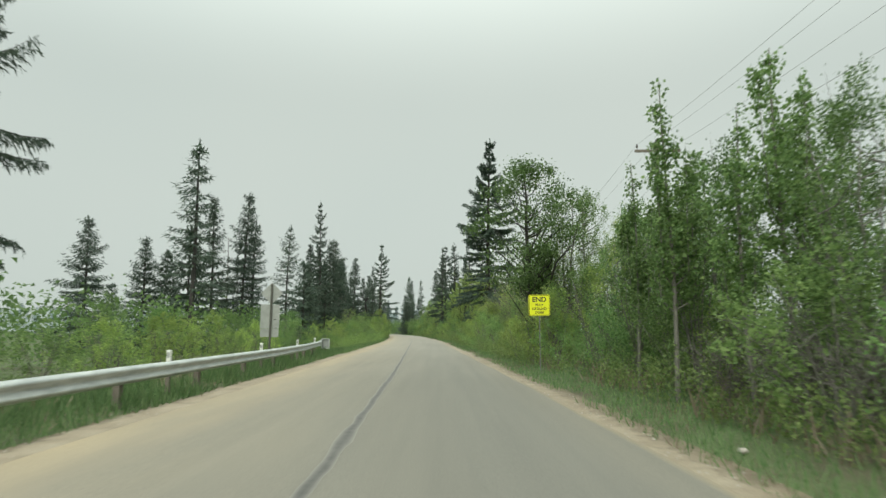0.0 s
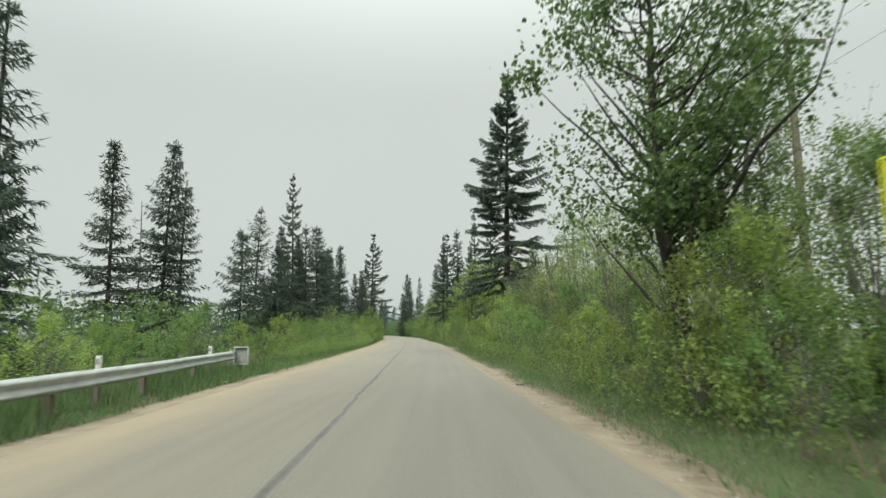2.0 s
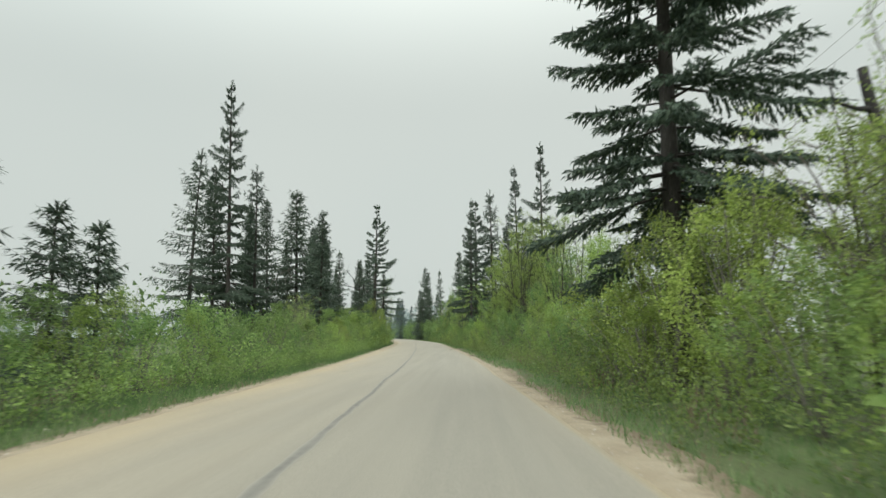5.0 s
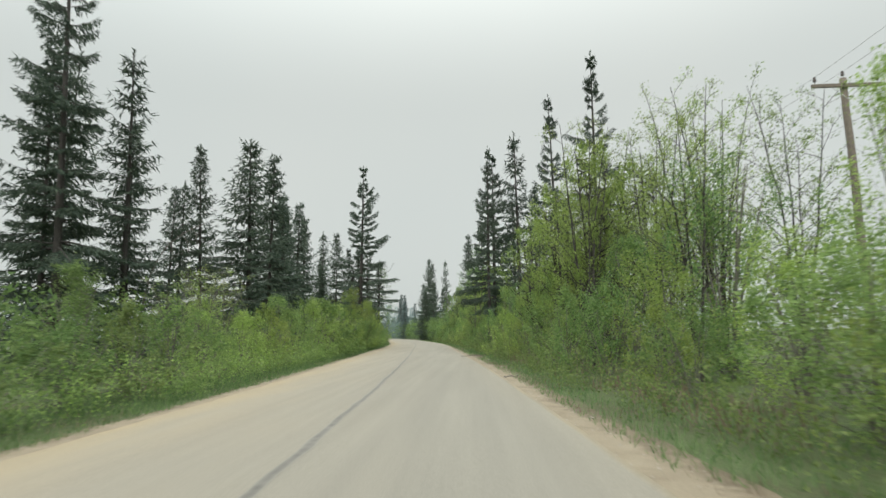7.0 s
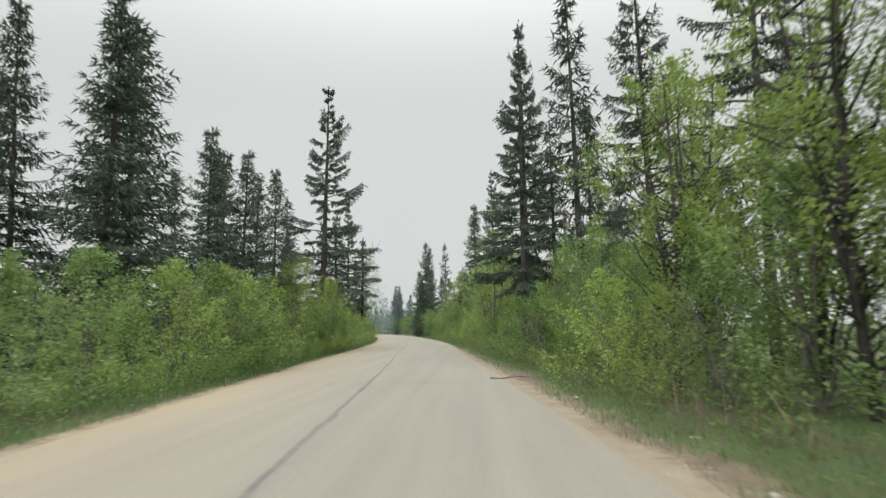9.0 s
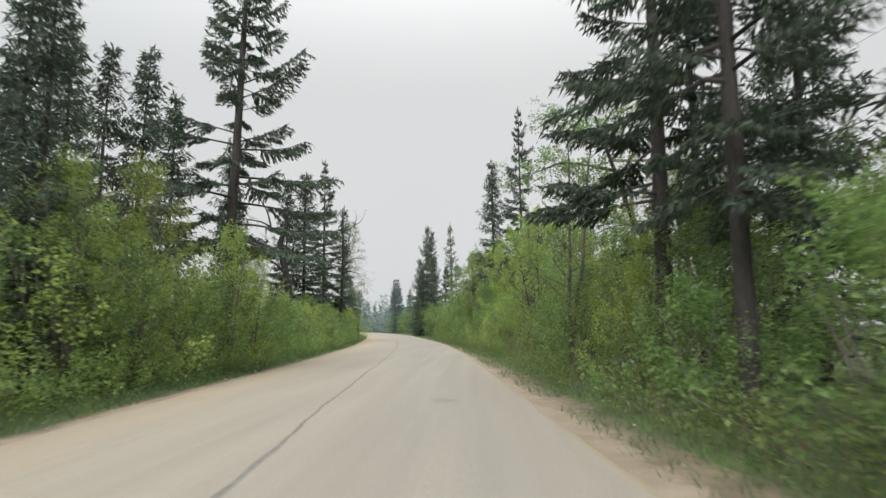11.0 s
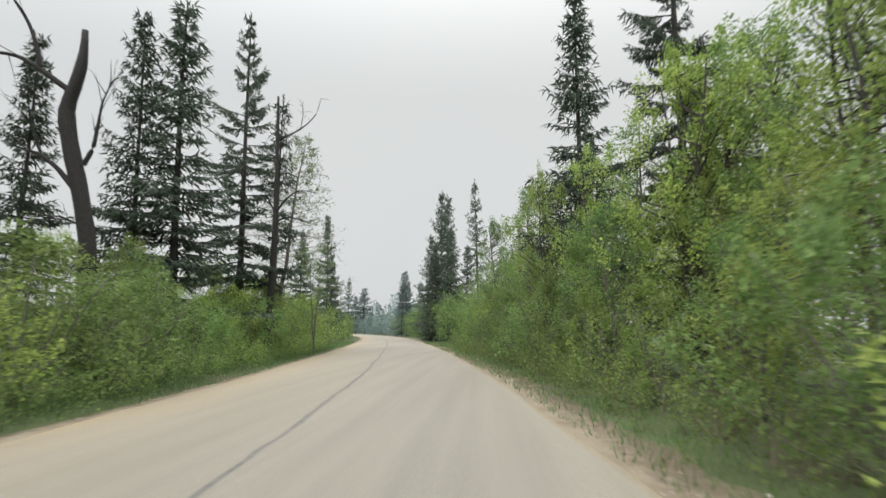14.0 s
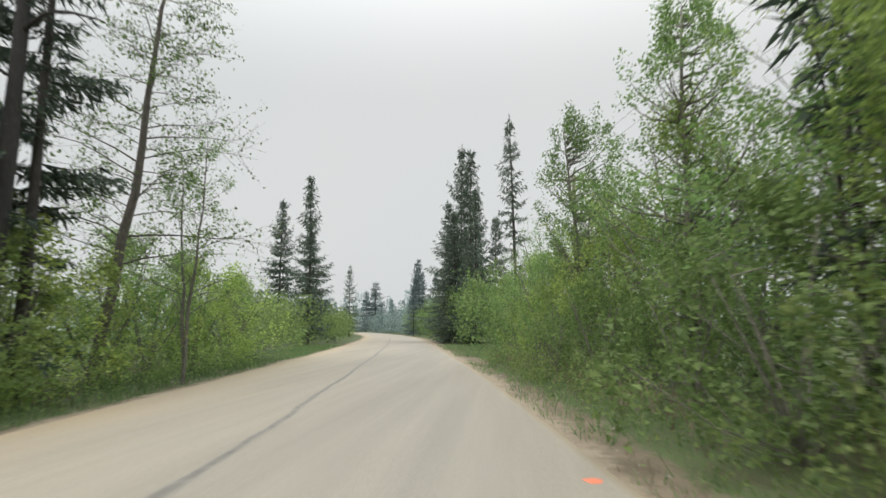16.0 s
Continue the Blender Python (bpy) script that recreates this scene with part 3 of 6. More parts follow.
def end_zone_sign():
    root = tagged(new("road_sign"), "fluorescent yellow-green end playground zone sign on a thin steel post", "road sign")
    root.matrix_world = pose(3.30, 20.5, -0.07, 0, 0.0, -3)
    w = 0.72
    plate = part("sign_plate", rounded_plate(w, w, 0.004, 0.05), SIGN_YELLOW, root)
    plate.location = (0, -0.035, 2.26)
    part("border", rim(w - 0.03, w - 0.03, 0.042, 0.014, 0.002), BLACK, plate, "thin black border line").location = (0, -0.003, 0)
    for word, size, z, bold, width in (("END", 0.23, 0.19, 0.006, 0.47), ("PLAY", 0.12, 0.005, 0.002, 0.265), ("GROUND", 0.12, -0.125, 0.002, 0.49), ("ZONE", 0.12, -0.25, 0.002, 0.30)):
        lettering(word, size, z, plate, -0.004, bold, width)
    bm = bmesh.new()
    box(bm, 0, 0.0, 1.05, 0.028, 0.005, 2.9, 0.001)
    box(bm, -0.0135, -0.013, 1.05, 0.005, 0.026, 2.9, 0.001)
    box(bm, 0.0135, -0.013, 1.05, 0.005, 0.026, 2.9, 0.001)
    part("post", bm, POST_STEEL, root, "thin galvanised channel post")
    for z in (2.05, 2.47):
        bm = bmesh.new()
        bmesh.ops.create_cone(bm, cap_ends=True, segments=8, radius1=0.011, radius2=0.009, depth=0.012, matrix=pose(0, -0.041, z, 90))
        part("bolt", bm, STEEL, root)


def diamond_sign():
    """A warning sign and its tab, seen from the back."""
    root = tagged(new("warning_sign"), "grey back of a diamond warning sign with tab panels", "road sign")
    root.matrix_world = pose(-7.06, 24.5, -0.07, 0, 0.4, 4)
    plate = part("diamond_plate", rounded_plate(0.635, 0.635, 0.004, 0.05), SIGN_BACK, root)
    plate.matrix_basis = pose(0.0, 0.05, 2.93, 0, 45, 0)
    tab = part("tab_panel", rounded_plate(0.76, 0.98, 0.004, 0.03), SIGN_BACK, root)
    tab.location = (-0.04, 0.05, 1.98)
    low = part("tab_panel", rounded_plate(0.74, 0.33, 0.004, 0.03), SIGN_BACK, root, "lower grey tab panel")
    low.location = (-0.04, 0.052, 1.315)
    bm = bmesh.new()
    box(bm, 0, 0.0, 1.6, 0.075, 0.075, 3.4, 0.008)
    part("post", bm, POST_WOOD, root, "dark stained wooden post")
    for z, dx, w, h in ((1.86, 0.17, 0.11, 0.025), (1.52, 0.21, 0.02, 0.07)):
        bm = bmesh.new()
        box(bm, dx, 0.046, z, w, 0.003, h)
        part("scrawl", bm, BLACK, root, "dark smudged writing on the panel back")


end_zone_sign()
diamond_sign()

# ---------------------------------------------------------------- power line
POLES = [(14.6, -14.0, 1.06), (15.6, 42.0, 1.18), (16.4, 91.0, 1.06), (7.3, 145.0, 1.085), (-2.5, 199.0, 1.06)]


def pole_top(p, dx, z):
    return Vector((p[0] + dx, p[1], z * p[2]))


def utility_pole():
    root = tagged(new("utility_pole"), "weathered wooden utility pole with one crossarm and three insulators", "utility pole", "poles of the power line")
    b1 = Buf()
    zz = np.linspace(-0.4, 12.45, 9)
    tube(b1, np.stack([0.02 * np.sin(zz), 0.015 * np.cos(zz), zz], -1), np.linspace(0.205, 0.150, 9), 12)
    part("pole", b1, POLE_WOOD, root, smooth=True)
    bm = bmesh.new()
    box(bm, 0, -0.19, 12.05, 3.40, 0.12, 0.165, 0.012, pose(0, 0, 0, 0, -1.5, 0))
    arm = part("crossarm", bm, POLE_WOOD, root, "grey horizontal timber crossarm")
    for x, z in ((-1.52, 12.09), (0.0, 12.45), (1.52, 12.17)):
        b1 = Buf()
        zz = 1.3 * np.array([0.0, 0.10, 0.10, 0.13, 0.13, 0.17, 0.17, 0.20, 0.20, 0.24, 0.27])
        rr = 1.4 * np.array([0.012, 0.012, 0.055, 0.055, 0.035, 0.06, 0.04, 0.05, 0.03, 0.045, 0.01])
        tube(b1, np.stack([np.full(11, x), np.full(11, -0.19 if x else 0.0), z + zz + np.arange(11) * 1e-3], -1), rr, 10)
        part("insulator", b1, PORCELAIN, root, "dark stacked porcelain insulator", smooth=True)
    for s in (-1, 1):
        b1 = Buf()
        tube(b1, [(0, -0.15, 11.45), (s * 0.8, -0.20, 12.0)], [0.016, 0.016], 5)
        part("brace", b1, STEEL, root)
    bm = bmesh.new()
    box(bm, 0.20, -0.05, 10.45, 0.22, 0.05, 0.05, 0.008)
    part("bracket", bm, STEEL, root)
    return root


first = utility_pole()
first.matrix_world = pose(POLES[0][0], POLES[0][1], 0, 0, 0, 0)
for p in POLES[1:]:
    copy_thing(first, pose(p[0], p[1], 0, 0.3, 0.4 if p[1] > 100 else -0.3, 4 if p[1] < 100 else 9) @ Matrix.Diagonal((1, 1, p[2], 1)))

for dx, z in ((-1.52, 12.44), (0.0, 12.80), (1.52, 12.52), (0.30, 10.47)):
    root = tagged(new("power_line_wire"), "thin dark wire strung from pole to pole", "wire", "wires of the power line")
    for p, q in zip(POLES[:-1], POLES[1:]):
        b1 = Buf()
        s = np.linspace(0, 1, 15)
        a, e = np.array(pole_top(p, dx, z)), np.array(pole_top(q, dx, z))
        line = a[None] * (1 - s[:, None]) + e[None] * s[:, None]
        line[:, 2] -= 4 * 0.75 * s * (1 - s)
        tube(b1, line, np.full(15, 0.007), 5)
        part("span", b1, WIRE, root)

# ---------------------------------------------------------------- spruces


def spruce_parts(seed, H=14.0, R=2.6, whorls=30, per=5.2, bare=0.07, gaps=0.10, twig=5, size=1.0, droop=0.28, step=0.15, thin=1.0, stout=0.0105, inner=0.14, rag=0.40):
    """Wood and needle sprays of one spruce, H metres high."""
    rng = np.random.default_rng(seed)
    wood, green = Buf(), Buf()
    zz = np.linspace(-0.15, H, 14)
    u = np.clip(zz / H, 0, 1)
    bend = np.stack([0.12 * np.sin(u * 3 + seed), 0.12 * np.sin(u * 2.3 + seed * 2), np.zeros(14)], -1) * u[:, None]
    axis = np.stack([np.zeros(14), np.zeros(14), zz], -1) + bend
    tube(wood, axis, stout * H * (1 - u) ** 0.85 + 0.012, 9)

    def centre(z):
        return np.array([np.interp(z, zz, axis[:, 0]), np.interp(z, zz, axis[:, 1]), z])

    P, D, N, L, W = [], [], [], [], []
    n_wh = int(whorls)
    for w in range(n_wh):
        f = (w + 0.6 * rng.random()) / n_wh
        z = H * (bare + (0.985 - bare) * f ** 0.95)
        u_ = z / H
        rad = R * ((1 - u_) ** 1.02) * min(1.0, 0.72 + 2.6 * (u_ - bare)) + 0.17
        rad *= 1.0 - 0.5 * rag + rag * rng.random()
        k = max(3, int(round(per + rng.normal(0, 0.8))))
        a0 = rng.random() * 6.28
        for b_ in range(k):
            if rng.random() < gaps:
                continue
            a = a0 + 6.283 * b_ / k + rng.normal(0, 0.25)
            r = rad * (0.9 - 0.6 * rag + (0.26 + 0.6 * rag) * rng.random())
            if rng.random() < 0.07 + 0.1 * (rag - 0.4):
                r *= 1.25
            zb = z + rng.normal(0, 0.12)
            rise = -0.18 + 0.95 * u_ ** 1.6 + rng.normal(0, 0.08)
            sag = droop * (1.1 - u_) + rng.normal(0, 0.05)
            s = np.linspace(0, 1, 5)
            out = np.array([math.cos(a), math.sin(a), 0.0])
            side = np.array([-math.sin(a), math.cos(a), 0.0])
            wig = rng.normal(0, 0.06) * r
            crv = centre(zb)[None] + out[None] * (r * s)[:, None] + side[None] * (wig * s * s)[:, None]
            crv[:, 2] += r * (rise * s - sag * s ** 2 * 1.1 + 0.26 * s ** 3)
            tube(wood, crv, np.linspace(0.012 + 0.012 * r, 0.004, 5), 3)
            m = max(4, int(twig * (0.55 + r / R * 1.1) + 1))
            t_ = np.linspace(inner, 1.0, m)
            base = np.stack([np.interp(t_, s, crv[:, c_]) for c_ in range(3)], -1)
            tl = np.minimum((0.15 + 0.42 * r * (1.0 - t_ * 0.78)) * (0.75 + 0.5 * rng.random(m)), 1.0)
            for sg in (-1, 1):
                d = out * (0.70 + 0.3 * rng.random((m, 1))) + sg * side * (0.75 + 0.3 * rng.random((m, 1))) * (1.15 - 0.55 * t_)[:, None]
                d = unit(d + np.stack([np.zeros(m), np.zeros(m), -0.15 - 0.3 * rng.random(m)], -1))
                for i_ in range(m):
                    st = max(2, int(tl[i_] / step))
                    q = (np.arange(st) / st)[:, None]
                    P.append(base[i_] + d[i_] * tl[i_] * q)
                    dd = d[i_] + rng.normal(0, 0.36, (st, 3))
                    dd[:, 2] -= 0.9 * (rng.random(st) < 0.4)
                    D.append(dd)
                    N.append(np.array([0, 0, 1.0]) + rng.normal(0, 0.6, (st, 3)))
                    L.append((0.27 + 0.15 * rng.random(st)) * size)
                    W.append((0.078 + 0.04 * rng.random(st)) * size * thin)
            P.append(crv[-1:]), D.append(crv[-1:] - crv[-2:-1] + rng.normal(0, 0.02, (1, 3))), N.append(np.array([[0, 0, 1.0]]))
            L.append(np.array([0.3])), W.append(np.array([0.11]))
    for q in range(26):
        z = H * (0.93 + 0.075 * q / 26)
        a = rng.random() * 6.28
        P.append(centre(min(z, H))[None]), D.append(np.array([[math.cos(a), math.sin(a), 1.2]])), N.append(rng.normal(0, 1, (1, 3))), L.append(np.array([0.2])), W.append(np.array([0.07]))
    cat = np.concatenate
    leaflets(green, cat(P), cat(D), cat(N), cat(L), cat(W))
    return wood, green


def plant(name, label, category, group, bufs, mats_names):
    root = tagged(new(name), label, category, group)
    for (pname, material, smooth), b_ in zip(mats_names, bufs):
        if b_ is not None and b_.n:
            part(pname, b_, material, root, smooth=smooth)
    return root


class Kind:
    """One grown plant that is set out again and again; the first place takes the plant itself."""

    def __init__(self, root, height):
        self.root, self.height, self.used = root, height, False

    def put(self, x, y, h, wide=1.0, turn=0.0, lean=(0.0, 0.0), z=-0.07, label=""):
        k = h / self.height
        m = pose(x, y, z, lean[0], lean[1], turn) @ Matrix.Diagonal((k * wide, k * wide, k, 1))
        if not self.used:
            self.root.matrix_basis = m
            self.used = True
            ob = self.root
        else:
            ob = self.root.copy()
            scene.collection.objects.link(ob)
            for c in self.root.children:
                d = c.copy()
                scene.collection.objects.link(d)
                d.parent = ob
            ob.matrix_basis = m
        if label:
            ob["label"] = label
        return ob


def spruce_kind(seed, label, needles=NEEDLES, **kw):
    return Kind(plant("spruce_tree", label, "tree", "roadside spruces", spruce_parts(seed, **kw), (("trunk", BARK, True), ("crown", needles, False))), kw.get("H", 14.0))


DENSE = spruce_kind(1, "dense dark green spruce with drooping boughs", R=3.3, whorls=31, per=6.2, gaps=0.05, bare=0.05, step=0.10, thin=1.0, size=0.9)
TALL = spruce_kind(2, "tall dark green spruce with a pointed crown", R=3.0, whorls=28, per=6.0, gaps=0.08, bare=0.08, step=0.10, thin=1.0, size=0.9)
NARROW = spruce_kind(3, "narrow spire-like dark spruce", R=2.2, whorls=29, per=5.8, gaps=0.08, bare=0.08, step=0.10, thin=1.0, size=0.9)
OPEN = spruce_kind(4, "open-crowned spruce with gaps between its boughs", R=3.4, whorls=21, gaps=0.18, bare=0.10, step=0.10, thin=1.0, size=0.9)
SPARSE = spruce_kind(5, "thin sparse spruce with a bare lower trunk", R=2.3, whorls=19, per=4.2, gaps=0.26, bare=0.24, step=0.10, thin=0.9)
SMALL = spruce_kind(6, "young bushy dark green spruce", H=8.0, R=2.4, whorls=17, gaps=0.05, bare=0.04, step=0.11)
BROAD = spruce_kind(7, "large broad spruce with heavy layered boughs", H=20.0, R=4.9, whorls=31, per=5.6, gaps=0.12, bare=0.17, twig=17, size=0.56, droop=0.42, step=0.046, thin=1.4, stout=0.0135, inner=0.24, rag=0.7)
NEAR = spruce_kind(8, "tall old spruce with long ragged drooping boughs", H=18.0, R=3.7, whorls=26, per=5.2, gaps=0.14, bare=0.10, twig=12, size=0.56, droop=0.40, step=0.055, thin=1.3, stout=0.012, inner=0.26, rag=0.65)

RAGGED = spruce_kind(10, "old dark spruce with ragged spreading boughs", H=18.0, R=4.2, whorls=25, per=5.2, gaps=0.15, bare=0.18, twig=12, size=0.58, droop=0.42, step=0.065, thin=1.3, stout=0.012, inner=0.3, rag=0.75)
# far spruces whose bluish needle colour stands in for haze
HAZED = spruce_kind(13, "distant spruce with a pointed crown, needles tinted blue-green with haze", HAZED_NEEDLES, R=3.0, whorls=24, gaps=0.08, bare=0.05, step=0.12, thin=1.1)
SPIRE = spruce_kind(14, "distant narrow spruce, needles tinted blue-green with haze", HAZED_NEEDLES, R=2.2, whorls=24, gaps=0.10, bare=0.06, step=0.12, thin=1.1)
HEAVY = spruce_kind(12, "heavy old spruce with a thick trunk and long dark boughs", H=19.0, R=4.8, whorls=22, per=5.0, gaps=0.20, bare=0.24, twig=14, size=0.60, droop=0.30, step=0.05, thin=1.35, stout=0.0135, inner=0.34, rag=0.8)

# kind, x, y, height, width
SPRUCES = [
    (RAGGED, -11.5, 13.4, 19.0, 0.48), (DENSE, -23.3, 38.7, 8.9, 1.25), (DENSE, -18.8, 37.2, 7.3, 1.2), (SMALL, -18.0, 38.6, 6.6, 1.0),
    (SMALL, -23.9, 43.2, 4.8, 1.0), (SPARSE, -15.0, 35.5, 13.0, 1.25), (SMALL, -15.9, 37.0, 8.0, 1.0), (TALL, -20.2, 52.0, 13.1, 1.05),
    (DENSE, -18.9, 55.9, 14.6, 0.95), (SPARSE, -18.4, 57.6, 12.1, 1.2), (SMALL, -11.9, 50.9, 7.3, 0.95), (SMALL, -10.7, 53.9, 6.8, 0.85),
    (OPEN, -25.2, 95.5, 18.4, 1.0), (NEAR, -17.4, 84.9, 19.9, 0.74), (SPARSE, -16.8, 88.2, 14.5, 1.0), (TALL, -18.0, 90.4, 12.0, 0.85),
    (TALL, -19.2, 86.5, 14.0, 0.9), (SMALL, -13.9, 62.0, 5.7, 1.2), (SMALL, -13.5, 63.8, 5.4, 1.2),
    (TALL, -22.0, 107.0, 16.1, 0.85), (DENSE, -20.6, 113.0, 18.9, 1.25), (NARROW, -15.3, 102.5, 13.9, 1.1), (NARROW, -21.2, 124.1, 16.4, 1.1),
    (NARROW, -23.2, 135.4, 18.1, 1.05), (NARROW, -22.4, 128.5, 16.0, 1.0), (TALL, -13.6, 115.3, 10.5, 0.9), (HEAVY, -13.3, 124.9, 19.5, 0.92),
    (TALL, -24.2, 106.2, 12.8, 0.9), (SPARSE, -24.4, 108.2, 13.8, 1.1), (TALL, -24.5, 134.0, 17.5, 0.9),
    (NARROW, -23.8, 140.2, 17.0, 1.0), (TALL, -27.0, 131.0, 15.0, 0.9), (NEAR, -19.0, 162.9, 19.1, 0.85), (NARROW, -19.4, 156.9, 15.9, 1.2),
    (TALL, -20.9, 156.3, 15.1, 0.85), (NARROW, -25.2, 155.3, 13.9, 1.0), (SPARSE, -22.9, 148.0, 16.4, 1.1), (TALL, -23.0, 146.0, 10.4, 0.85),
    (SPARSE, -23.5, 150.0, 11.2, 1.3), (SPARSE, -17.3, 163.0, 14.0, 0.85), (TALL, -26.8, 208.6, 16.3, 0.85), (DENSE, -32.5, 215.8, 15.9, 0.85),
    (OPEN, -32.5, 246.0, 11.6, 0.8), (NARROW, -24.0, 200.0, 10.0, 1.0), (HAZED, -53.1, 362.0, 18.0, 1.75), (HAZED, -57.5, 366.0, 15.0, 1.3),
    (BROAD, 4.4, 59.2, 20.9, 0.98), (RAGGED, -0.2, 111.6, 17.1, 0.72), (SPARSE, 2.1, 109.5, 17.6, 0.95), (RAGGED, 4.9, 108.0, 19.8, 0.75),
    (RAGGED, 6.6, 102.0, 20.5, 0.75), (TALL, 4.5, 118.0, 15.0, 0.9), (HEAVY, 0.4, 117.1, 18.0, 0.92), (SPARSE, 2.6, 120.5, 14.5, 1.1),
    (NARROW, -1.9, 159.8, 17.5, 0.98), (NEAR, 0.2, 152.2, 20.0, 0.72), (DENSE, -12.3, 213.8, 20.7, 0.70),
    (TALL, -11.2, 209.6, 18.8, 0.75), (DENSE, -13.4, 211.0, 14.0, 0.9), (DENSE, -12.4, 206.0, 12.0, 0.9), (TALL, -10.6, 204.0, 13.5, 0.9),
    (SPARSE, -7.1, 198.6, 18.3, 0.8), (SPIRE, -28.3, 291.0, 16.6, 1.2), (HAZED, -26.0, 285.0, 14.0, 1.0), (SPIRE, -24.5, 270.0, 15.0, 1.1),
    (HAZED, -30.0, 300.0, 15.0, 1.0), (HAZED, -20.5, 262.0, 12.0, 1.0), (HAZED, -23.5, 255.0, 9.0, 1.1), (TALL, -9.0, 215.0, 13.0, 1.0),
    (DENSE, 7.5, 66.0, 9.0, 0.9), (TALL, 9.0, 128.0, 14.0, 0.9),
]
rng0 = random.Random(5)
for kind_, x, y, h, wide in SPRUCES:
    kind_.put(x, y, h, wide, rng0.uniform(0, 360), (rng0.uniform(-1.2, 1.2), rng0.uniform(-1.2, 1.2)))

# ---------------------------------------------------------------- broad-leaved trees and shrubs


def crown_plant(seed, H, rad, low, clumps, per, leaf, stems=1, trunk_r=0.12, lean=0.0, clump_r=0.34, taper=0.55, aspect=0.8, bare_top=0.0, lumps=2.2, peak=0.42, uneven=0.22, shoots=0, kite=False, spray=0.0, limb_r=0.012):
    """Stems that carry loose clumps of leaves, scattered through a lumpy crown from the height low to the top H."""
    rng = np.random.default_rng(seed)
    wood, green = Buf(), Buf()
    axes = []
    for s in range(stems):
        a = 6.283 * s / max(stems, 1) + rng.random()
        reach = 0.0 if stems == 1 else rad * (0.25 + 0.5 * rng.random())
        top = H * (0.93 if stems == 1 else 0.70 + 0.28 * rng.random())
        nu = 9 if stems < 4 else 6
        u = np.linspace(0, 1, nu)
        ax = np.stack([math.cos(a) * (reach * u ** 1.3) + lean * H * u ** 1.4, math.sin(a) * reach * u ** 1.3, top * u - 0.12 * (1 - u)], -1)
        ax[1:] += np.cumsum(rng.normal(0, 0.013 * H, (nu - 1, 3)) * np.array([1, 1, 0.1]), 0) * 0.6
        tube(wood, ax, trunk_r * (1 - 0.86 * u) + 0.004, 8 if stems < 4 else 4)
        axes.append(ax)
    C = []
    while len(C) < clumps:
        f = rng.random()
        z = low + (H - low) * f
        w = rad * (1 - (abs(f - peak) / ((1.02 - peak) if f > peak else peak + 0.13)) ** 2.0 * taper * 1.35)
        a = rng.random() * 6.283
        w *= 1 + uneven * math.sin(a * lumps + seed) * math.sin(f * 7 + seed)
        if w <= 0.05:
            continue
        r = w * math.sqrt(rng.random()) ** 0.8
        C.append((math.cos(a) * r + lean * H * (z / H) ** 1.4, math.sin(a) * r, z))
    C = np.array(C)
    P = []
    for k, c_ in enumerate(C):
        ax = axes[rng.integers(0, len(axes))]
        zb = max(c_[2] - (0.35 + 0.7 * rng.random()) * math.hypot(c_[0] - lean * c_[2], c_[1]) - 0.2, low * 0.4)
        root = np.array([np.interp(zb, ax[:, 2], ax[:, d]) for d in range(3)])
        if k % 2 == 0 or stems < 4:
            m = 5 if stems < 4 else 3
            s = np.linspace(0, 1, m)[:, None]
            crv = root * (1 - s) + c_ * s
            crv[:, 2] -= 0.10 * np.linalg.norm(c_ - root) * np.sin(s[:, 0] * 3.14)
            crv += rng.normal(0, 0.03 * np.linalg.norm(c_ - root), (m, 3)) * np.sin(s * 3.14)
            r0 = min(trunk_r * 0.42, 0.012 + limb_r * np.linalg.norm(c_ - root))
            tube(wood, crv, np.linspace(r0, 0.005, m), 3)
        n = int(per * (0.5 + rng.random()))
        if bare_top and rng.random() < bare_top * (c_[2] / H):
            n = n // 8
        for _ in range((5 if n < per // 4 else 1) if k % 4 == 0 else 0):
            d = unit(rng.normal(0, 1, 3) + np.array([0, 0, 0.6]))
            s = np.linspace(0, 1, 3)[:, None]
            tube(wood, c_ + d * clump_r * 1.5 * s, [0.006, 0.004, 0.002], 3)
        if spray:
            d = unit(np.array([c_[0] * 0.5 / rad, c_[1] * 0.5 / rad, 1.0]) + rng.normal(0, 0.38, 3))
            g = rng.random((n, 1)) ** 0.8
            ln = clump_r * spray * (0.7 + 0.7 * rng.random())
            P.append(c_ + d * ln * (g - 0.35) + rng.normal(0, 1, (n, 3)) * clump_r * 0.55 * (1.2 - 0.75 * g))
        else:
            P.append(c_ + rng.normal(0, 1, (n, 3)) * np.array([clump_r, clump_r, clump_r * 0.72]) * (0.7 + 0.6 * rng.random()))
    high = C[C[:, 2] > 0.5 * H]
    for _ in range(shoots):
        c_ = high[rng.integers(0, len(high))]
        d = unit(np.array([c_[0] * 0.25, c_[1] * 0.25, 1.0]) + rng.normal(0, 0.25, 3))
        ln = H * (0.12 + 0.16 * rng.random())
        s = np.linspace(0, 1, 4)[:, None]
        crv = c_ + d * ln * s + np.array([d[0], d[1], -0.15]) * ln * 0.25 * s ** 2
        tube(wood, crv, [0.008, 0.006, 0.004, 0.002], 3)
        g = rng.random((15, 1))
        P.append(c_ + (crv[-1] - c_) * g + rng.normal(0, 0.045 + leaf * 0.35, (15, 3)))
    P = np.concatenate(P)
    P[:, 2] = np.maximum(P[:, 2], 0.05)
    n = len(P)
    D = unit(P - np.array([0, 0, H * 0.4])) * 0.45 + rng.normal(0, 0.7, (n, 3)) + np.array([0, 0, -0.2])
    N = unit(rng.normal(0, 0.8, (n, 3)) + np.array([0, 0, 0.9]))
    L = leaf * (0.65 + 0.7 * rng.random(n))
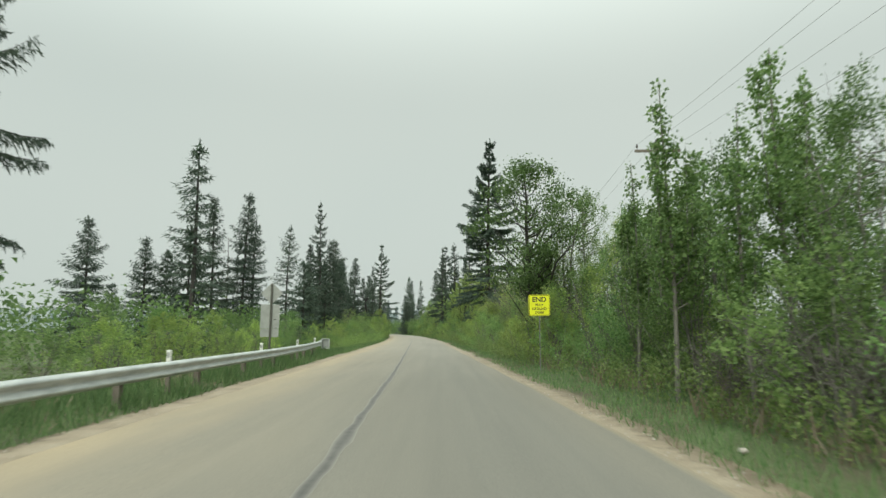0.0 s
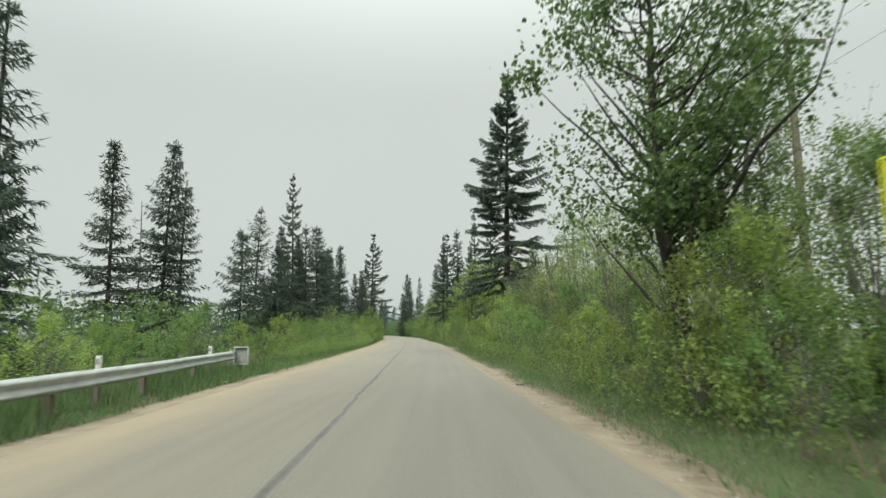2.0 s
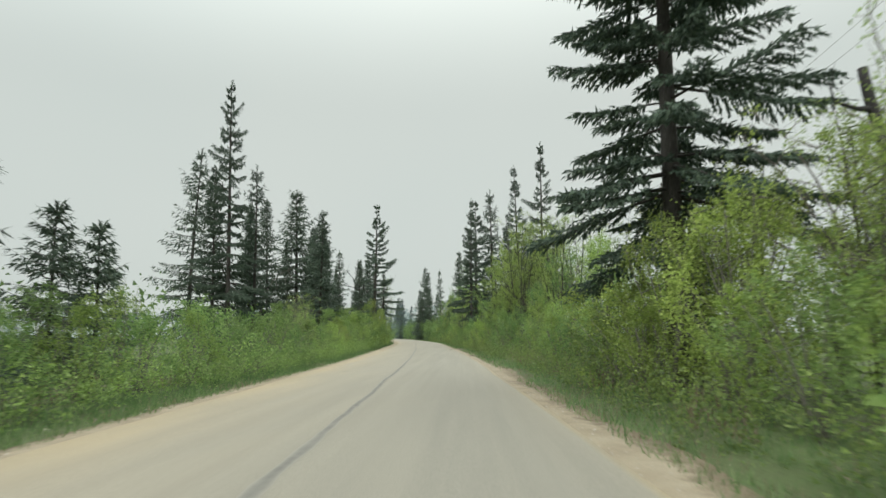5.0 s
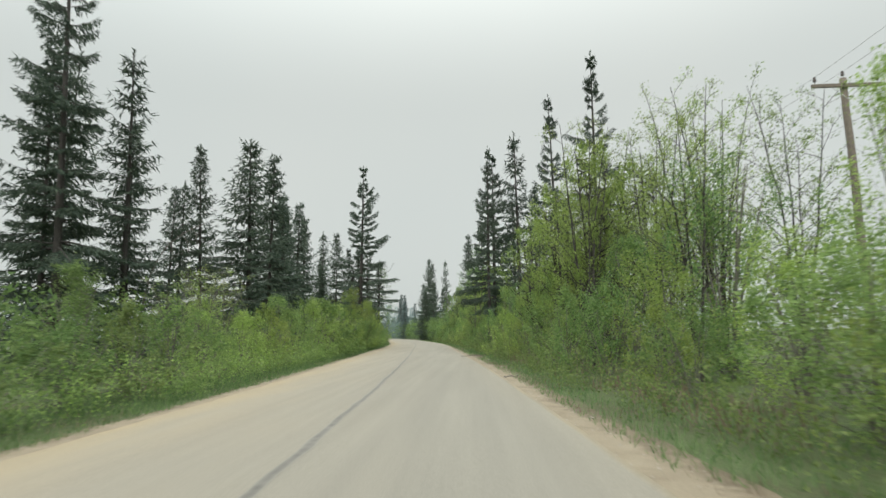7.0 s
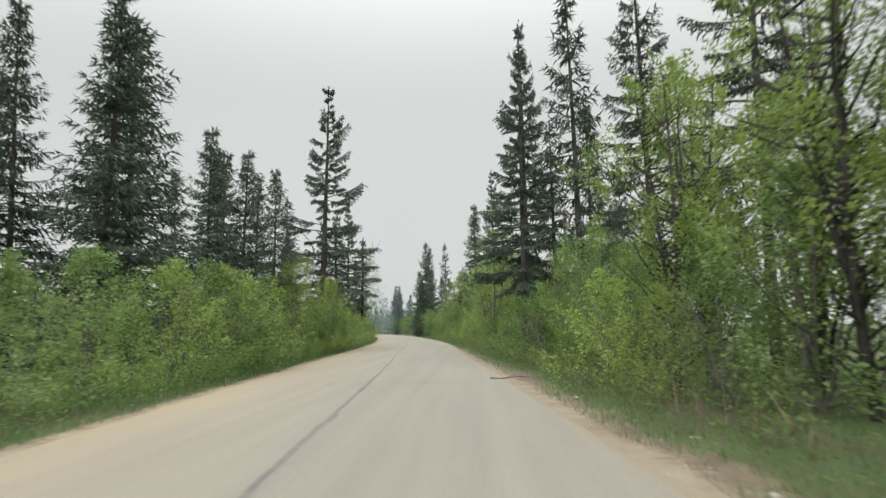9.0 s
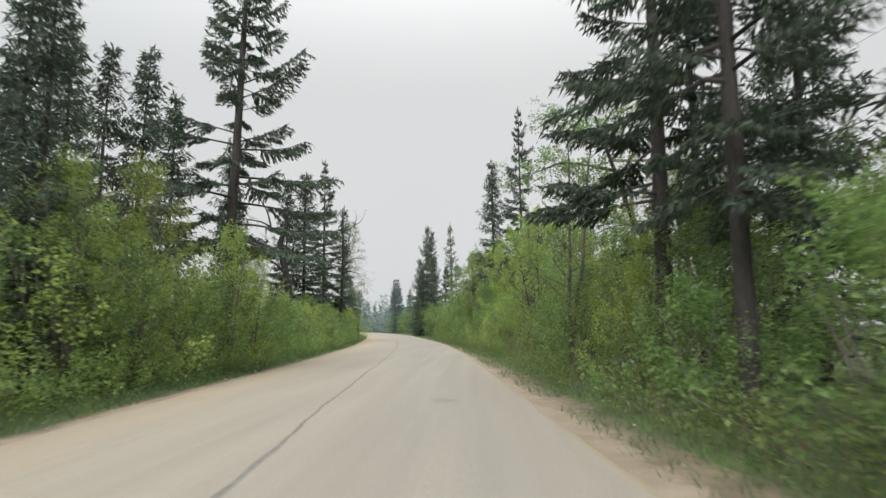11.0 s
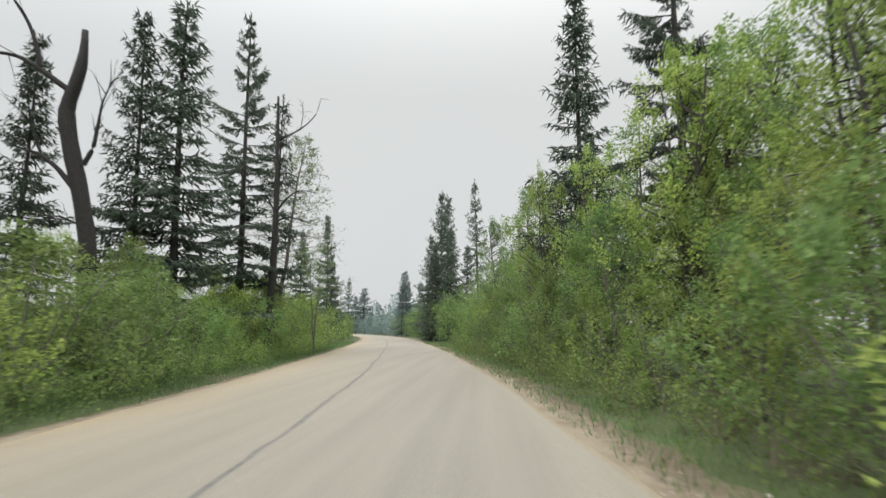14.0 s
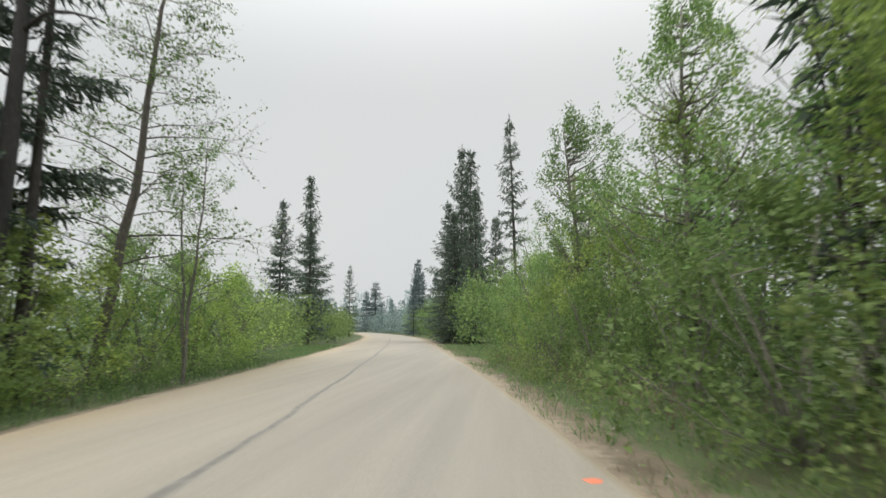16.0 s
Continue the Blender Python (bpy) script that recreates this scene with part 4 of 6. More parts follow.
    if kite:
        blades(green, P, D, N, L * 1.1, L * aspect, 0.12)
    else:
        leaflets(green, P, D, N, L, L * aspect)
    return wood, green


def shrub_kind(seed, label, leafmat, H, *args, **kw):
    root = plant("shrub", label, "shrub", "roadside thicket", crown_plant(seed, H, *args, **kw), (("stem", BARK_PALE, True), ("foliage", leafmat, False)))
    return Kind(root, H)


def tree_kind(seed, label, leafmat, H, *args, bark=BARK_PALE, **kw):
    root = plant("broadleaf_tree", label, "tree", "roadside broad-leaved trees", crown_plant(seed, H, *args, **kw), (("trunk", bark, True), ("crown", leafmat, False)))
    return Kind(root, H)


def twig_plant(seed, H, stems, spread, r0, limbs, reach, rise, twigs, leaf, leaves, low=0.25, arch=0.0, droop=0.3):
    """Slender stems with limbs and fine twigs, thinly set with small leaves."""
    rng = np.random.default_rng(seed)
    wood, green = Buf(), Buf()
    P = []
    down = np.array([0, 0, 1.0])
    for k in range(stems):
        a = 6.283 * k / stems + 1.2 * rng.random()
        top = H if stems == 1 else H * (0.70 + 0.30 * rng.random())
        u = np.linspace(0, 1, 11)
        out = spread * (0.4 + 0.6 * rng.random()) * (u ** 1.2 + arch * u ** 4)
        ax = np.stack([math.cos(a) * out, math.sin(a) * out, top * (u - 0.12 * arch * u ** 4) - 0.1 * (1 - u)], -1)
        ax[1:] += np.cumsum(rng.normal(0, 0.009 * H, (10, 3)) * np.array([1, 1, 0.1]), 0) * 0.6
        tube(wood, ax, r0 * (top / H) * (1 - 0.9 * u) + 0.004, 8 if stems == 1 else 6)
        for q in range(limbs):
            f = low + (0.98 - low) * (q + rng.random()) / limbs
            base = np.array([np.interp(f, u, ax[:, c_]) for c_ in range(3)])
            b_ = q * 2.4 + a + rng.normal(0, 0.4)
            ln = reach * (1.15 - f) * (0.55 + 0.75 * rng.random()) + 0.25
            d = np.array([math.cos(b_), math.sin(b_), rise * (0.6 + 0.8 * rng.random())])
            s = np.linspace(0, 1, 6)
            c = base + d * (ln * s)[:, None] - down * (droop * ln * s ** 2.2)[:, None] + rng.normal(0, 0.03 * ln, (6, 3)) * s[:, None]
            tube(wood, c, np.linspace(0.004 + 0.007 * ln, 0.003, 6), 4)
            for _ in range(twigs):
                g = 0.2 + 0.8 * rng.random()
                root = np.array([np.interp(g, s, c[:, c_]) for c_ in range(3)])
                dd = unit(d * 0.6 + rng.normal(0, 0.55, 3) + down * 0.2)
                l2 = (0.2 + 0.3 * rng.random()) * ln * 0.8 + 0.15
                c2 = np.stack([root, root + dd * l2 - down * (droop * 0.7 * l2)])
                tube(wood, c2, [0.0055, 0.002], 3)
                n = rng.poisson(leaves)
                if n:
                    w = 0.3 + 0.75 * rng.random((n, 1))
                    P.append(root + (c2[1] - root) * w + rng.normal(0, 0.05 + leaf * 0.5, (n, 3)))
    P = np.concatenate(P)
    n = len(P)
    L = leaf * (0.65 + 0.7 * rng.random(n))
    leaflets(green, P, rng.normal(0, 0.7, (n, 3)) + np.array([0, 0, -0.3]), unit(rng.normal(0, 0.8, (n, 3)) + np.array([0, 0, 0.9])), L, L * 0.75)
    return wood, green


def spire_plant(seed, H, sides=7):
    """A slim trunk with steep side branches, each a narrow column of tufted leaves."""
    rng = np.random.default_rng(seed)
    wood, green = Buf(), Buf()
    u = np.linspace(0, 1, 10)
    ax = np.stack([0.06 * np.sin(u * 5 + seed), 0.06 * np.sin(u * 4 + seed * 2), u * H - 0.1 * (1 - u)], -1)
    tube(wood, ax, 0.055 * (1 - 0.88 * u) + 0.004, 8)
    columns = [(ax[3], ax[-1])]
    for k in range(sides):
        a = k * 2.4 + rng.normal(0, 0.3)
        f = 0.26 + 0.30 * rng.random()
        base = np.array([np.interp(f, u, ax[:, c_]) for c_ in range(3)])
        out = np.array([math.cos(a), math.sin(a), 0.0]) * (0.26 + 0.26 * rng.random())
        top = base + out * 1.25 + np.array([0, 0, H * (0.20 + 0.24 * rng.random())])
        foot = base + out + np.array([0, 0, 0.3])
        tube(wood, np.stack([base, 0.5 * (base + foot) - np.array([0, 0, 0.03]), foot, top]), [0.018, 0.015, 0.013, 0.004], 5)
        columns.append((base + 0.6 * (foot - base), top))
    P = []
    for a, e in columns:
        ln = np.linalg.norm(e - a)
        for c_ in rng.random(int(ln * 9)):
            w = 0.19 * (1.08 - c_) ** 0.7 * min(1.0, 0.45 + 2.2 * c_)
            n = rng.integers(14, 30)
            P.append(a + (e - a) * c_ + rng.normal(0, w, 3) * np.array([1, 1, 0.3]) + rng.normal(0, 1, (n, 3)) * np.array([0.085, 0.085, 0.10]))
    P = np.concatenate(P)
    n = len(P)
    L = 0.085 * (0.65 + 0.7 * rng.random(n))
    blades(green, P, rng.normal(0, 0.7, (n, 3)) + np.array([0, 0, -0.2]), unit(rng.normal(0, 0.8, (n, 3)) + np.array([0, 0, 0.7])), L * 1.1, L * 0.85, 0.12)
    return wood, green


def twig_kind(seed, label, leafmat, bark, H, *args, **kw):
    root = plant("broadleaf_tree", label, "tree", "roadside broad-leaved trees", twig_plant(seed, H, *args, **kw), (("trunk", bark, True), ("crown", leafmat, False)))
    return Kind(root, H)


FINE = dict(stems=6, trunk_r=0.020, clump_r=0.21, taper=0.72, aspect=0.75, peak=0.36, uneven=0.5, shoots=9, spray=3.2)
FINE_A = shrub_kind(15, "leafy green roadside shrub with fresh spring foliage", LEAF_MID, 2.4, 1.35, 0.16, 44, 88, 0.070, **FINE)
FINE_B = shrub_kind(16, "deep green leafy alder bush", LEAF_DEEP, 2.4, 1.4, 0.16, 44, 88, 0.074, **FINE)
FINE_C = shrub_kind(17, "yellow-green young willow bush", LEAF_YELLOW, 2.4, 1.3, 0.22, 42, 88, 0.065, **FINE)
FINE_D = shrub_kind(18, "low rounded green roadside bush", LEAF_MID, 1.7, 1.35, 0.06, 36, 96, 0.062, **FINE)
MID = dict(stems=7, trunk_r=0.032, clump_r=0.24, taper=0.72, aspect=0.75, peak=0.38, uneven=0.55, shoots=12, spray=3.2)
MID_A = shrub_kind(25, "head-high leafy green bush with upright shoots", LEAF_MID, 3.7, 1.7, 0.2, 62, 100, 0.066, **MID)
MID_B = shrub_kind(26, "head-high dark green alder bush", LEAF_DEEP, 3.7, 1.75, 0.2, 62, 100, 0.068, **MID)
MID_C = shrub_kind(27, "head-high yellow-green willow bush with thin shoots", LEAF_YELLOW, 3.7, 1.6, 0.3, 60, 96, 0.062, **MID)
THICK = dict(stems=7, trunk_r=0.05, clump_r=0.30, taper=0.7, uneven=0.55, shoots=14, spray=3.4)
TALL_A = shrub_kind(21, "tall multi-stemmed yellow-green willow thicket", LEAF_YELLOW, 6.5, 2.0, 0.4, 88, 118, 0.072, **THICK)
TALL_B = shrub_kind(22, "tall dense green alder thicket", LEAF_MID, 6.0, 2.1, 0.3, 90, 118, 0.072, **THICK)
TALL_D = shrub_kind(24, "tall dark green poplar thicket", LEAF_COTTON, 6.0, 2.0, 0.3, 88, 112, 0.074, **THICK)
POPLAR = Kind(plant("broadleaf_tree", "slim upright young poplar with stepped leafy spires", "tree", "roadside broad-leaved trees", spire_plant(31, 7.0), (("trunk", BARK_PALE, True), ("crown", LEAF_COTTON, False))), 7.0)
POPLAR_B = Kind(plant("broadleaf_tree", "slim upright young poplar with a single leafy spire", "tree", "roadside broad-leaved trees", spire_plant(34, 7.0, 4), (("trunk", BARK_PALE, True), ("crown", LEAF_TREE, False))), 7.0)
COTTON = tree_kind(32, "large spreading cottonwood with a dark trunk", LEAF_COTTON, 9.3, 2.5, 3.2, 108, 150, 0.100, trunk_r=0.20, clump_r=0.30, taper=0.70, bark=BARK, peak=0.52, lumps=3.0, uneven=0.6, kite=True, limb_r=0.015, lean=0.09)
ASPEN = tree_kind(33, "loose-leaved aspen with a pale slender trunk", LEAF_TREE, 9.0, 2.0, 1.8, 104, 118, 0.078, trunk_r=0.11, clump_r=0.30, taper=0.66, uneven=0.5, spray=2.2, limb_r=0.018)
WILLOW = tree_kind(35, "tall yellow-green willow with dark forked stems", LEAF_YELLOW, 9.0, 2.3, 1.2, 104, 96, 0.080, bark=BARK, kite=True, stems=3, trunk_r=0.10, clump_r=0.30, taper=0.62, uneven=0.55, spray=2.6, limb_r=0.02)

COTTON.put(4.4, 27.6, 9.1, 0.94, 232)
for x, y, h, turn in ((7.0, 23.0, 4.6, 10), (8.4, 21.0, 4.8, 130), (9.0, 25.2, 4.9, 70)):
    TALL_D.put(x, y, h, 0.9, turn)
ASPEN.put(7.3, 29.5, 8.2, 0.75, 40)
for x, y, h, turn in ((6.7, 41.6, 3.6, 20), (7.7, 44.0, 3.8, 140), (6.6, 46.4, 3.5, 260)):
    MID_B.put(x, y, h, 1.0, turn)
for x, y, h, turn in ((-2.6, 165.4, 6.1, 15), (-3.9, 170.0, 6.0, 95), (-1.9, 168.4, 6.3, 215)):
    TALL_B.put(x, y, h, 0.95, turn)
for kind_, x, y, h, turn in ((TALL_A, 0.1, 149.6, 8.0, 0), (TALL_B, 1.2, 151.0, 8.2, 120), (TALL_A, 1.0, 148.4, 7.8, 230)):
    kind_.put(x, y, h, 0.8, turn)
for x, y, h, turn in ((4.7, 12.2, 6.7, 0), (6.4, 11.0, 6.9, 70), (5.4, 10.6, 5.5, 140), (7.3, 11.5, 6.3, 200), (4.75, 14.6, 5.6, 260), (8.3, 13.6, 6.0, 20), (7.6, 17.0, 6.4, 310), (5.9, 14.4, 5.2, 95)):
    (POPLAR_B if turn in (70, 200, 310) else POPLAR).put(x, y, h, 1.0, turn)
for x, y, h, turn, lean in ((3.4, 143.2, 8.4, 120, (0, 0)),
                            (0.3, 146.5, 8.8, 250, (0, -3)), (1.3, 139.2, 7.6, 70, (0, -2)), (4.4, 134.5, 6.0, 310, (0, 0)), (-3.6, 166.5, 9.6, 80, (0, 2)), (-1.4, 163.0, 10.0, 170, (0, 0)), (-5.2, 172.5, 8.6, 15, (0, -2)),
                            (9.0, 90.5, 8.0, 230, (0, -4))):
    ASPEN.put(x, y, h, 1.0, turn, lean)
SAPLING = twig_kind(36, "half-bare clump of thin arching birch saplings", LEAF_YELLOW, BARK_DEAD, 6.0, 6, 1.3, 0.032, 9, 1.4, 1.2, 6, 0.06, 6, arch=0.6, droop=0.45)
LEANER = twig_kind(37, "tall half-bare birch with leaning dark stems", LEAF_YELLOW, BARK, 10.0, 4, 2.0, 0.065, 15, 2.1, 1.0, 8, 0.075, 7, low=0.3, droop=0.3)
SPRAWL = twig_kind(38, "leaning birch with wide branches and sparse young leaves", LEAF_COTTON, BARK_DEAD, 13.0, 1, 0.0, 0.18, 58, 3.8, 0.3, 18, 0.095, 7, low=0.24, droop=0.12)
THIN = twig_kind(39, "tall thin-crowned aspen with pale twigs and new leaves", LEAF_TREE, BARK_PALE, 9.0, 2, 1.0, 0.10, 22, 2.3, 0.7, 9, 0.085, 10, low=0.26, droop=0.25)
SPRAWL.put(-19.1, 167.6, 13.2, 0.95, 0, (0, 7.5))
THIN.put(-16.3, 167.2, 7.2, 0.8, 130, (0, 3))
WILLOW.put(-1.0, 148.6, 9.0, 1.0, 30, (0, 3))
for x, y, h, turn, lean in ((3.0, 92.0, 8.6, 20, (0, -4)), (4.6, 91.0, 8.6, 160, (0, -5)), (1.9, 97.0, 7.8, 250, (0, 0)), (3.2, 98.6, 8.4, 60, (0, 0)), (6.4, 88.4, 9.2, 300, (0, -9)),
                            (-3.6, 158.0, 8.0, 90, (0, 0)), (-2.2, 156.0, 8.6, 200, (0, -4)), (-0.2, 134.2, 4.7, 40, (0, -3)), (0.3, 142.4, 9.2, 130, (0, -2)), (2.7, 139.6, 7.4, 15, (0, 0)), (0.9, 144.2, 9.4, 75, (0, 0)), (0.2, 149.2, 9.6, 160, (0, 0)), (6.2, 58.5, 5.7, 30, (0, 0)), (7.4, 56.5, 6.2, 190, (0, -3)), (5.6, 61.0, 5.3, 280, (0, 0)), (3.4, 133.2, 6.3, 100, (0, 0)), (2.2, 135.2, 6.1, 330, (0, -3)), (4.6, 131.6, 6.0, 45, (0, 0)), (3.4, 88.6, 9.6, 210, (0, -3)), (1.9, 140.2, 8.4, 240, (0, 0)), (-1.2, 128.6, 5.0, 310, (0, -8))):
    WILLOW.put(x, y, h, 0.85, turn, lean)
for x, y, h, turn, lean in ((4.7, 80.2, 8.8, 0, (0, -4)), (6.2, 82.6, 9.6, 80, (0, -6)), (4.4, 83.5, 9.0, 150, (0, -10)), (7.6, 85.5, 10.4, 220, (0, -5)), (5.6, 86.8, 9.8, 300, (0, -8)), (8.0, 81.0, 9.6, 40, (0, 2)),
                            (3.0, 87.0, 10.4, 260, (0, -5)), (4.2, 90.0, 11.0, 10, (0, 0)), (3.4, 94.0, 9.0, 110, (0, -8)), (5.6, 93.5, 10.0, 200, (0, -14)), (9.0, 47.0, 8.6, 60, (0, 3)), (7.6, 46.4, 8.4, 250, (0, -8)), (-3.0, 161.5, 9.6, 30, (0, 0))):
    LEANER.put(x, y, h, 0.9, turn, lean)
for x, y, h, turn, lean in ((7.3, 49.4, 8.8, 0, (0, -2)), (8.6, 51.5, 9.2, 100, (0, 3)), (-1.5, 152.6, 9.6, 210, (0, -4)), (-1.3, 120.4, 8.6, 170, (0, -3)), (6.0, 28.8, 8.8, 60, (0, 2)), (1.6, 144.8, 9.4, 30, (0, -5))):
    THIN.put(x, y, h, 1.0, turn, lean)

for x, y, h, turn in ((-12.6, 86.6, 4.4, 20), (-14.4, 90.5, 5.0, 140), (-11.6, 82.4, 3.6, 260), (-15.2, 95.0, 5.2, 60)):
    SAPLING.put(x, y, h, 1.0, turn)

TWIGGY = twig_kind(40, "low bare brown twiggy bush in the verge", LEAF_TREE, BARK_DEAD, 1.6, 7, 0.6, 0.012, 8, 0.6, 0.9, 5, 0.05, 1, low=0.15, droop=0.2)
for x, y, h, turn in ((5.6, 9.4, 1.7, 0), (6.2, 10.6, 1.9, 80), (5.3, 11.4, 1.3, 160), (6.6, 8.6, 1.8, 220), (5.4, 7.4, 1.5, 300), (5.5, 45.5, 1.6, 40), (5.1, 76.0, 1.4, 100)):
    TWIGGY.put(x, y, h, 1.0, turn)

# dead trees


def dead_tree(seed, x, y, h, label, r, limbs, crook, bark=BARK_DEAD):
    rng = np.random.default_rng(seed)
    root = tagged(new("dead_tree"), label, "dead tree")
    root.location = (x, y, -0.07)
    t1 = Buf()
    u = np.linspace(0, 1, 12)
    ax = np.stack([crook * np.sin(u * 4.2) * u, 0.3 * crook * np.sin(u * 3.0), u * h - 0.1], -1)
    tube(t1, ax, r * (1 - 0.72 * u) + 0.004, 10)
    part("trunk", t1, bark, root, smooth=True)
    for f, a, ln, up in limbs:
        w1 = Buf()
        base = np.array([np.interp(f, u, ax[:, k]) for k in range(3)])
        s = np.linspace(0, 1, 9)
        d = np.array([math.cos(a), math.sin(a), 0])
        c = base + d * (ln * s)[:, None] + np.array([0, 0, 1.0]) * (ln * (up * s ** 1.8 - 0.15 * np.sin(s * 3)))[:, None] + rng.normal(0, 0.05, (9, 3)) * s[:, None]
        tube(w1, c, np.linspace(r * 0.38, 0.012, 9), 6)
        for q in range(7):
            k = 3 + rng.integers(0, 5)
            dd = unit(d * 0.6 + rng.normal(0, 0.7, 3) + np.array([0, 0, 0.35]))
            l2 = ln * (0.25 + 0.3 * rng.random())
            c2 = c[k] + dd * (l2 * np.linspace(0, 1, 5))[:, None] + rng.normal(0, 0.04, (5, 3)) * np.linspace(0, 1, 5)[:, None]
            tube(w1, c2, np.linspace(0.022, 0.006, 5), 4)
        part("limb", w1, bark, root, smooth=True)


def bent(points, n=18):
    """A smooth line through a few turning points."""
    p = np.array(points, float)
    s = np.concatenate([[0], np.cumsum(np.linalg.norm(np.diff(p, axis=0), axis=1))])
    q = np.linspace(0, s[-1], n)
    c = np.stack([np.interp(q, s, p[:, k]) for k in range(3)], -1)
    c[1:-1] = 0.25 * c[:-2] + 0.5 * c[1:-1] + 0.25 * c[2:]
    return c


def crooked_tree(x, y):
    rng = np.random.default_rng(3)
    root = tagged(new("dead_tree"), "dead broken-topped tree with a crooked trunk and bare limbs", "dead tree")
    root.location = (x, y, -0.07)
    b1 = Buf()
    ax = bent([(0.2, 0, -0.1), (0.15, -0.1, 4.1), (-0.1, -0.3, 5.7), (-0.45, -0.5, 7.3), (-0.62, -0.6, 8.4), (-0.3, -0.7, 8.95), (0.0, -0.8, 9.9), (-0.02, -0.8, 10.9)], 30)
    rad = np.interp(np.linspace(0, 1, 30), [0, 0.4, 0.75, 0.86, 1.0], [0.30, 0.26, 0.24, 0.19, 0.09]) * (1 + rng.normal(0, 0.05, 30))
    tube(b1, ax, rad, 11)
    part("trunk", b1, BARK_DARK, root, smooth=True)
    for pts, r in (([(-0.4, -0.7, 8.9), (-1.3, -1.0, 9.6), (-2.0, -1.1, 10.0), (-3.3, -1.2, 10.2), (-4.2, -1.3, 10.6)], 0.10), ([(-1.25, -1.0, 9.65), (-1.4, -1.1, 10.4), (-1.65, -1.2, 11.1), (-2.3, -1.4, 12.1), (-3.2, -1.6, 13.0)], 0.075),
                   ([(-0.2, -0.4, 5.8), (-0.8, -0.5, 6.5), (-1.3, -0.6, 6.9), (-2.2, -0.7, 7.2)], 0.11), ([(-1.3, -0.6, 6.9), (-1.6, -0.8, 8.0), (-1.7, -1.0, 9.4)], 0.045), ([(0.0, -0.4, 6.6), (0.35, -0.5, 7.1), (0.6, -0.6, 8.6), (0.9, -0.6, 9.3)], 0.085),
                   ([(0.1, -0.2, 4.6), (-0.8, -0.1, 5.0), (-1.9, 0.0, 5.1)], 0.04)):
        b1 = Buf()
        c = bent(pts)
        tube(b1, c, np.linspace(r, 0.014, 18), 7)
        d0 = unit(c[-1] - c[0])
        for _ in range(11):
            k = rng.integers(6, 18)
            d = unit(d0 * 0.7 + rng.normal(0, 0.55, 3) + np.array([-0.1, 0, 0.35]))
            ln = 0.5 + 1.1 * rng.random()
            s = np.linspace(0, 1, 5)[:, None]
            c2 = c[k] + d * ln * s + np.array([0, 0, -0.12]) * ln * s ** 2 + rng.normal(0, 0.03, (5, 3)) * s
            tube(b1, c2, np.linspace(0.017, 0.005, 5), 4)
        part("limb", b1, BARK_DARK, root, smooth=True)


crooked_tree(-18.92, 150.6)
dead_tree(4, -19.9, 54.8, 10.1, "thin dead grey spruce snag", 0.07, [(0.5, 0.4, 0.9, -0.1), (0.62, 2.4, 0.9, -0.2), (0.7, 4.4, 0.8, -0.1), (0.8, 1.2, 0.6, 0.0), (0.88, 3.6, 0.5, 0.1)], 0.08)
dead_tree(6, -10.9, 11.2, 3.4, "bare leaning dead sapling among the bushes", 0.035, [(0.7, 0.2, 0.8, 0.9), (0.85, 1.5, 0.6, 0.9)], 0.35)


def limbed_tree(seed, name, label, category, x, y, trunk, r, limbs, bark, twigs, reach, leafmat=None, leaf=0.08, leaves=0, tip=0.35):
    """A tree of its own shape: a bent trunk and bent limbs through a few points, with twigs and, where it lives, leaves on them."""
    rng = np.random.default_rng(seed)
    root = tagged(new(name), label, category)
    root.location = (x, y, -0.07)
    b1 = Buf()
    ax = bent(trunk, 24)
    tube(b1, ax, r * np.linspace(1.0, tip, 24) * (1 + rng.normal(0, 0.04, 24)), 10)
    part("trunk", b1, bark, root, smooth=True)
    P = []
    for pts, r0 in limbs:
        b1 = Buf()
        c = bent(pts, 16)
        c[1:] += np.cumsum(rng.normal(0, 0.012, (15, 3)), 0)
        tube(b1, c, np.linspace(r0, 0.010, 16), 7)
        d0 = unit(c[-1] - c[0])
        for _ in range(twigs):
            k = rng.integers(3, 16)
            d = unit(d0 * 0.6 + rng.normal(0, 0.6, 3) + np.array([0, 0, 0.25]))
            ln = reach * (0.4 + 0.8 * rng.random())
            q = np.linspace(0, 1, 5)[:, None]
            c2 = c[k] + d * ln * q + np.array([0, 0, -0.2]) * ln * q ** 2 + rng.normal(0, 0.03, (5, 3)) * q
            tube(b1, c2, np.linspace(0.35 * r0 * 0.3 + 0.006, 0.003, 5), 4)
            for _ in range(3 if leaves else 1):
                d2 = unit(d + rng.normal(0, 0.6, 3))
                l2 = ln * (0.25 + 0.3 * rng.random())
                m = rng.integers(1, 5)
                tube(b1, np.stack([c2[m], c2[m] + d2 * l2 * 0.6, c2[m] + d2 * l2 - np.array([0, 0, 0.15 * l2])]), [0.006, 0.004, 0.002], 3)
                n = rng.poisson(leaves)
                if n:
                    P.append(c2[m] + d2 * l2 * (0.2 + 0.9 * rng.random((n, 1))) + rng.normal(0, 0.09, (n, 3)))
        part("limb", b1, bark, root, smooth=True)
    if P:
        P = np.concatenate(P)
        n = len(P)
        b1 = Buf()
        L = leaf * (0.65 + 0.7 * rng.random(n))
        leaflets(b1, P, rng.normal(0, 0.7, (n, 3)) + np.array([0, 0, -0.4]), unit(rng.normal(0, 0.8, (n, 3)) + np.array([0, 0, 0.9])), L, L * 0.8)
        part("crown", b1, leafmat, root)
    return root


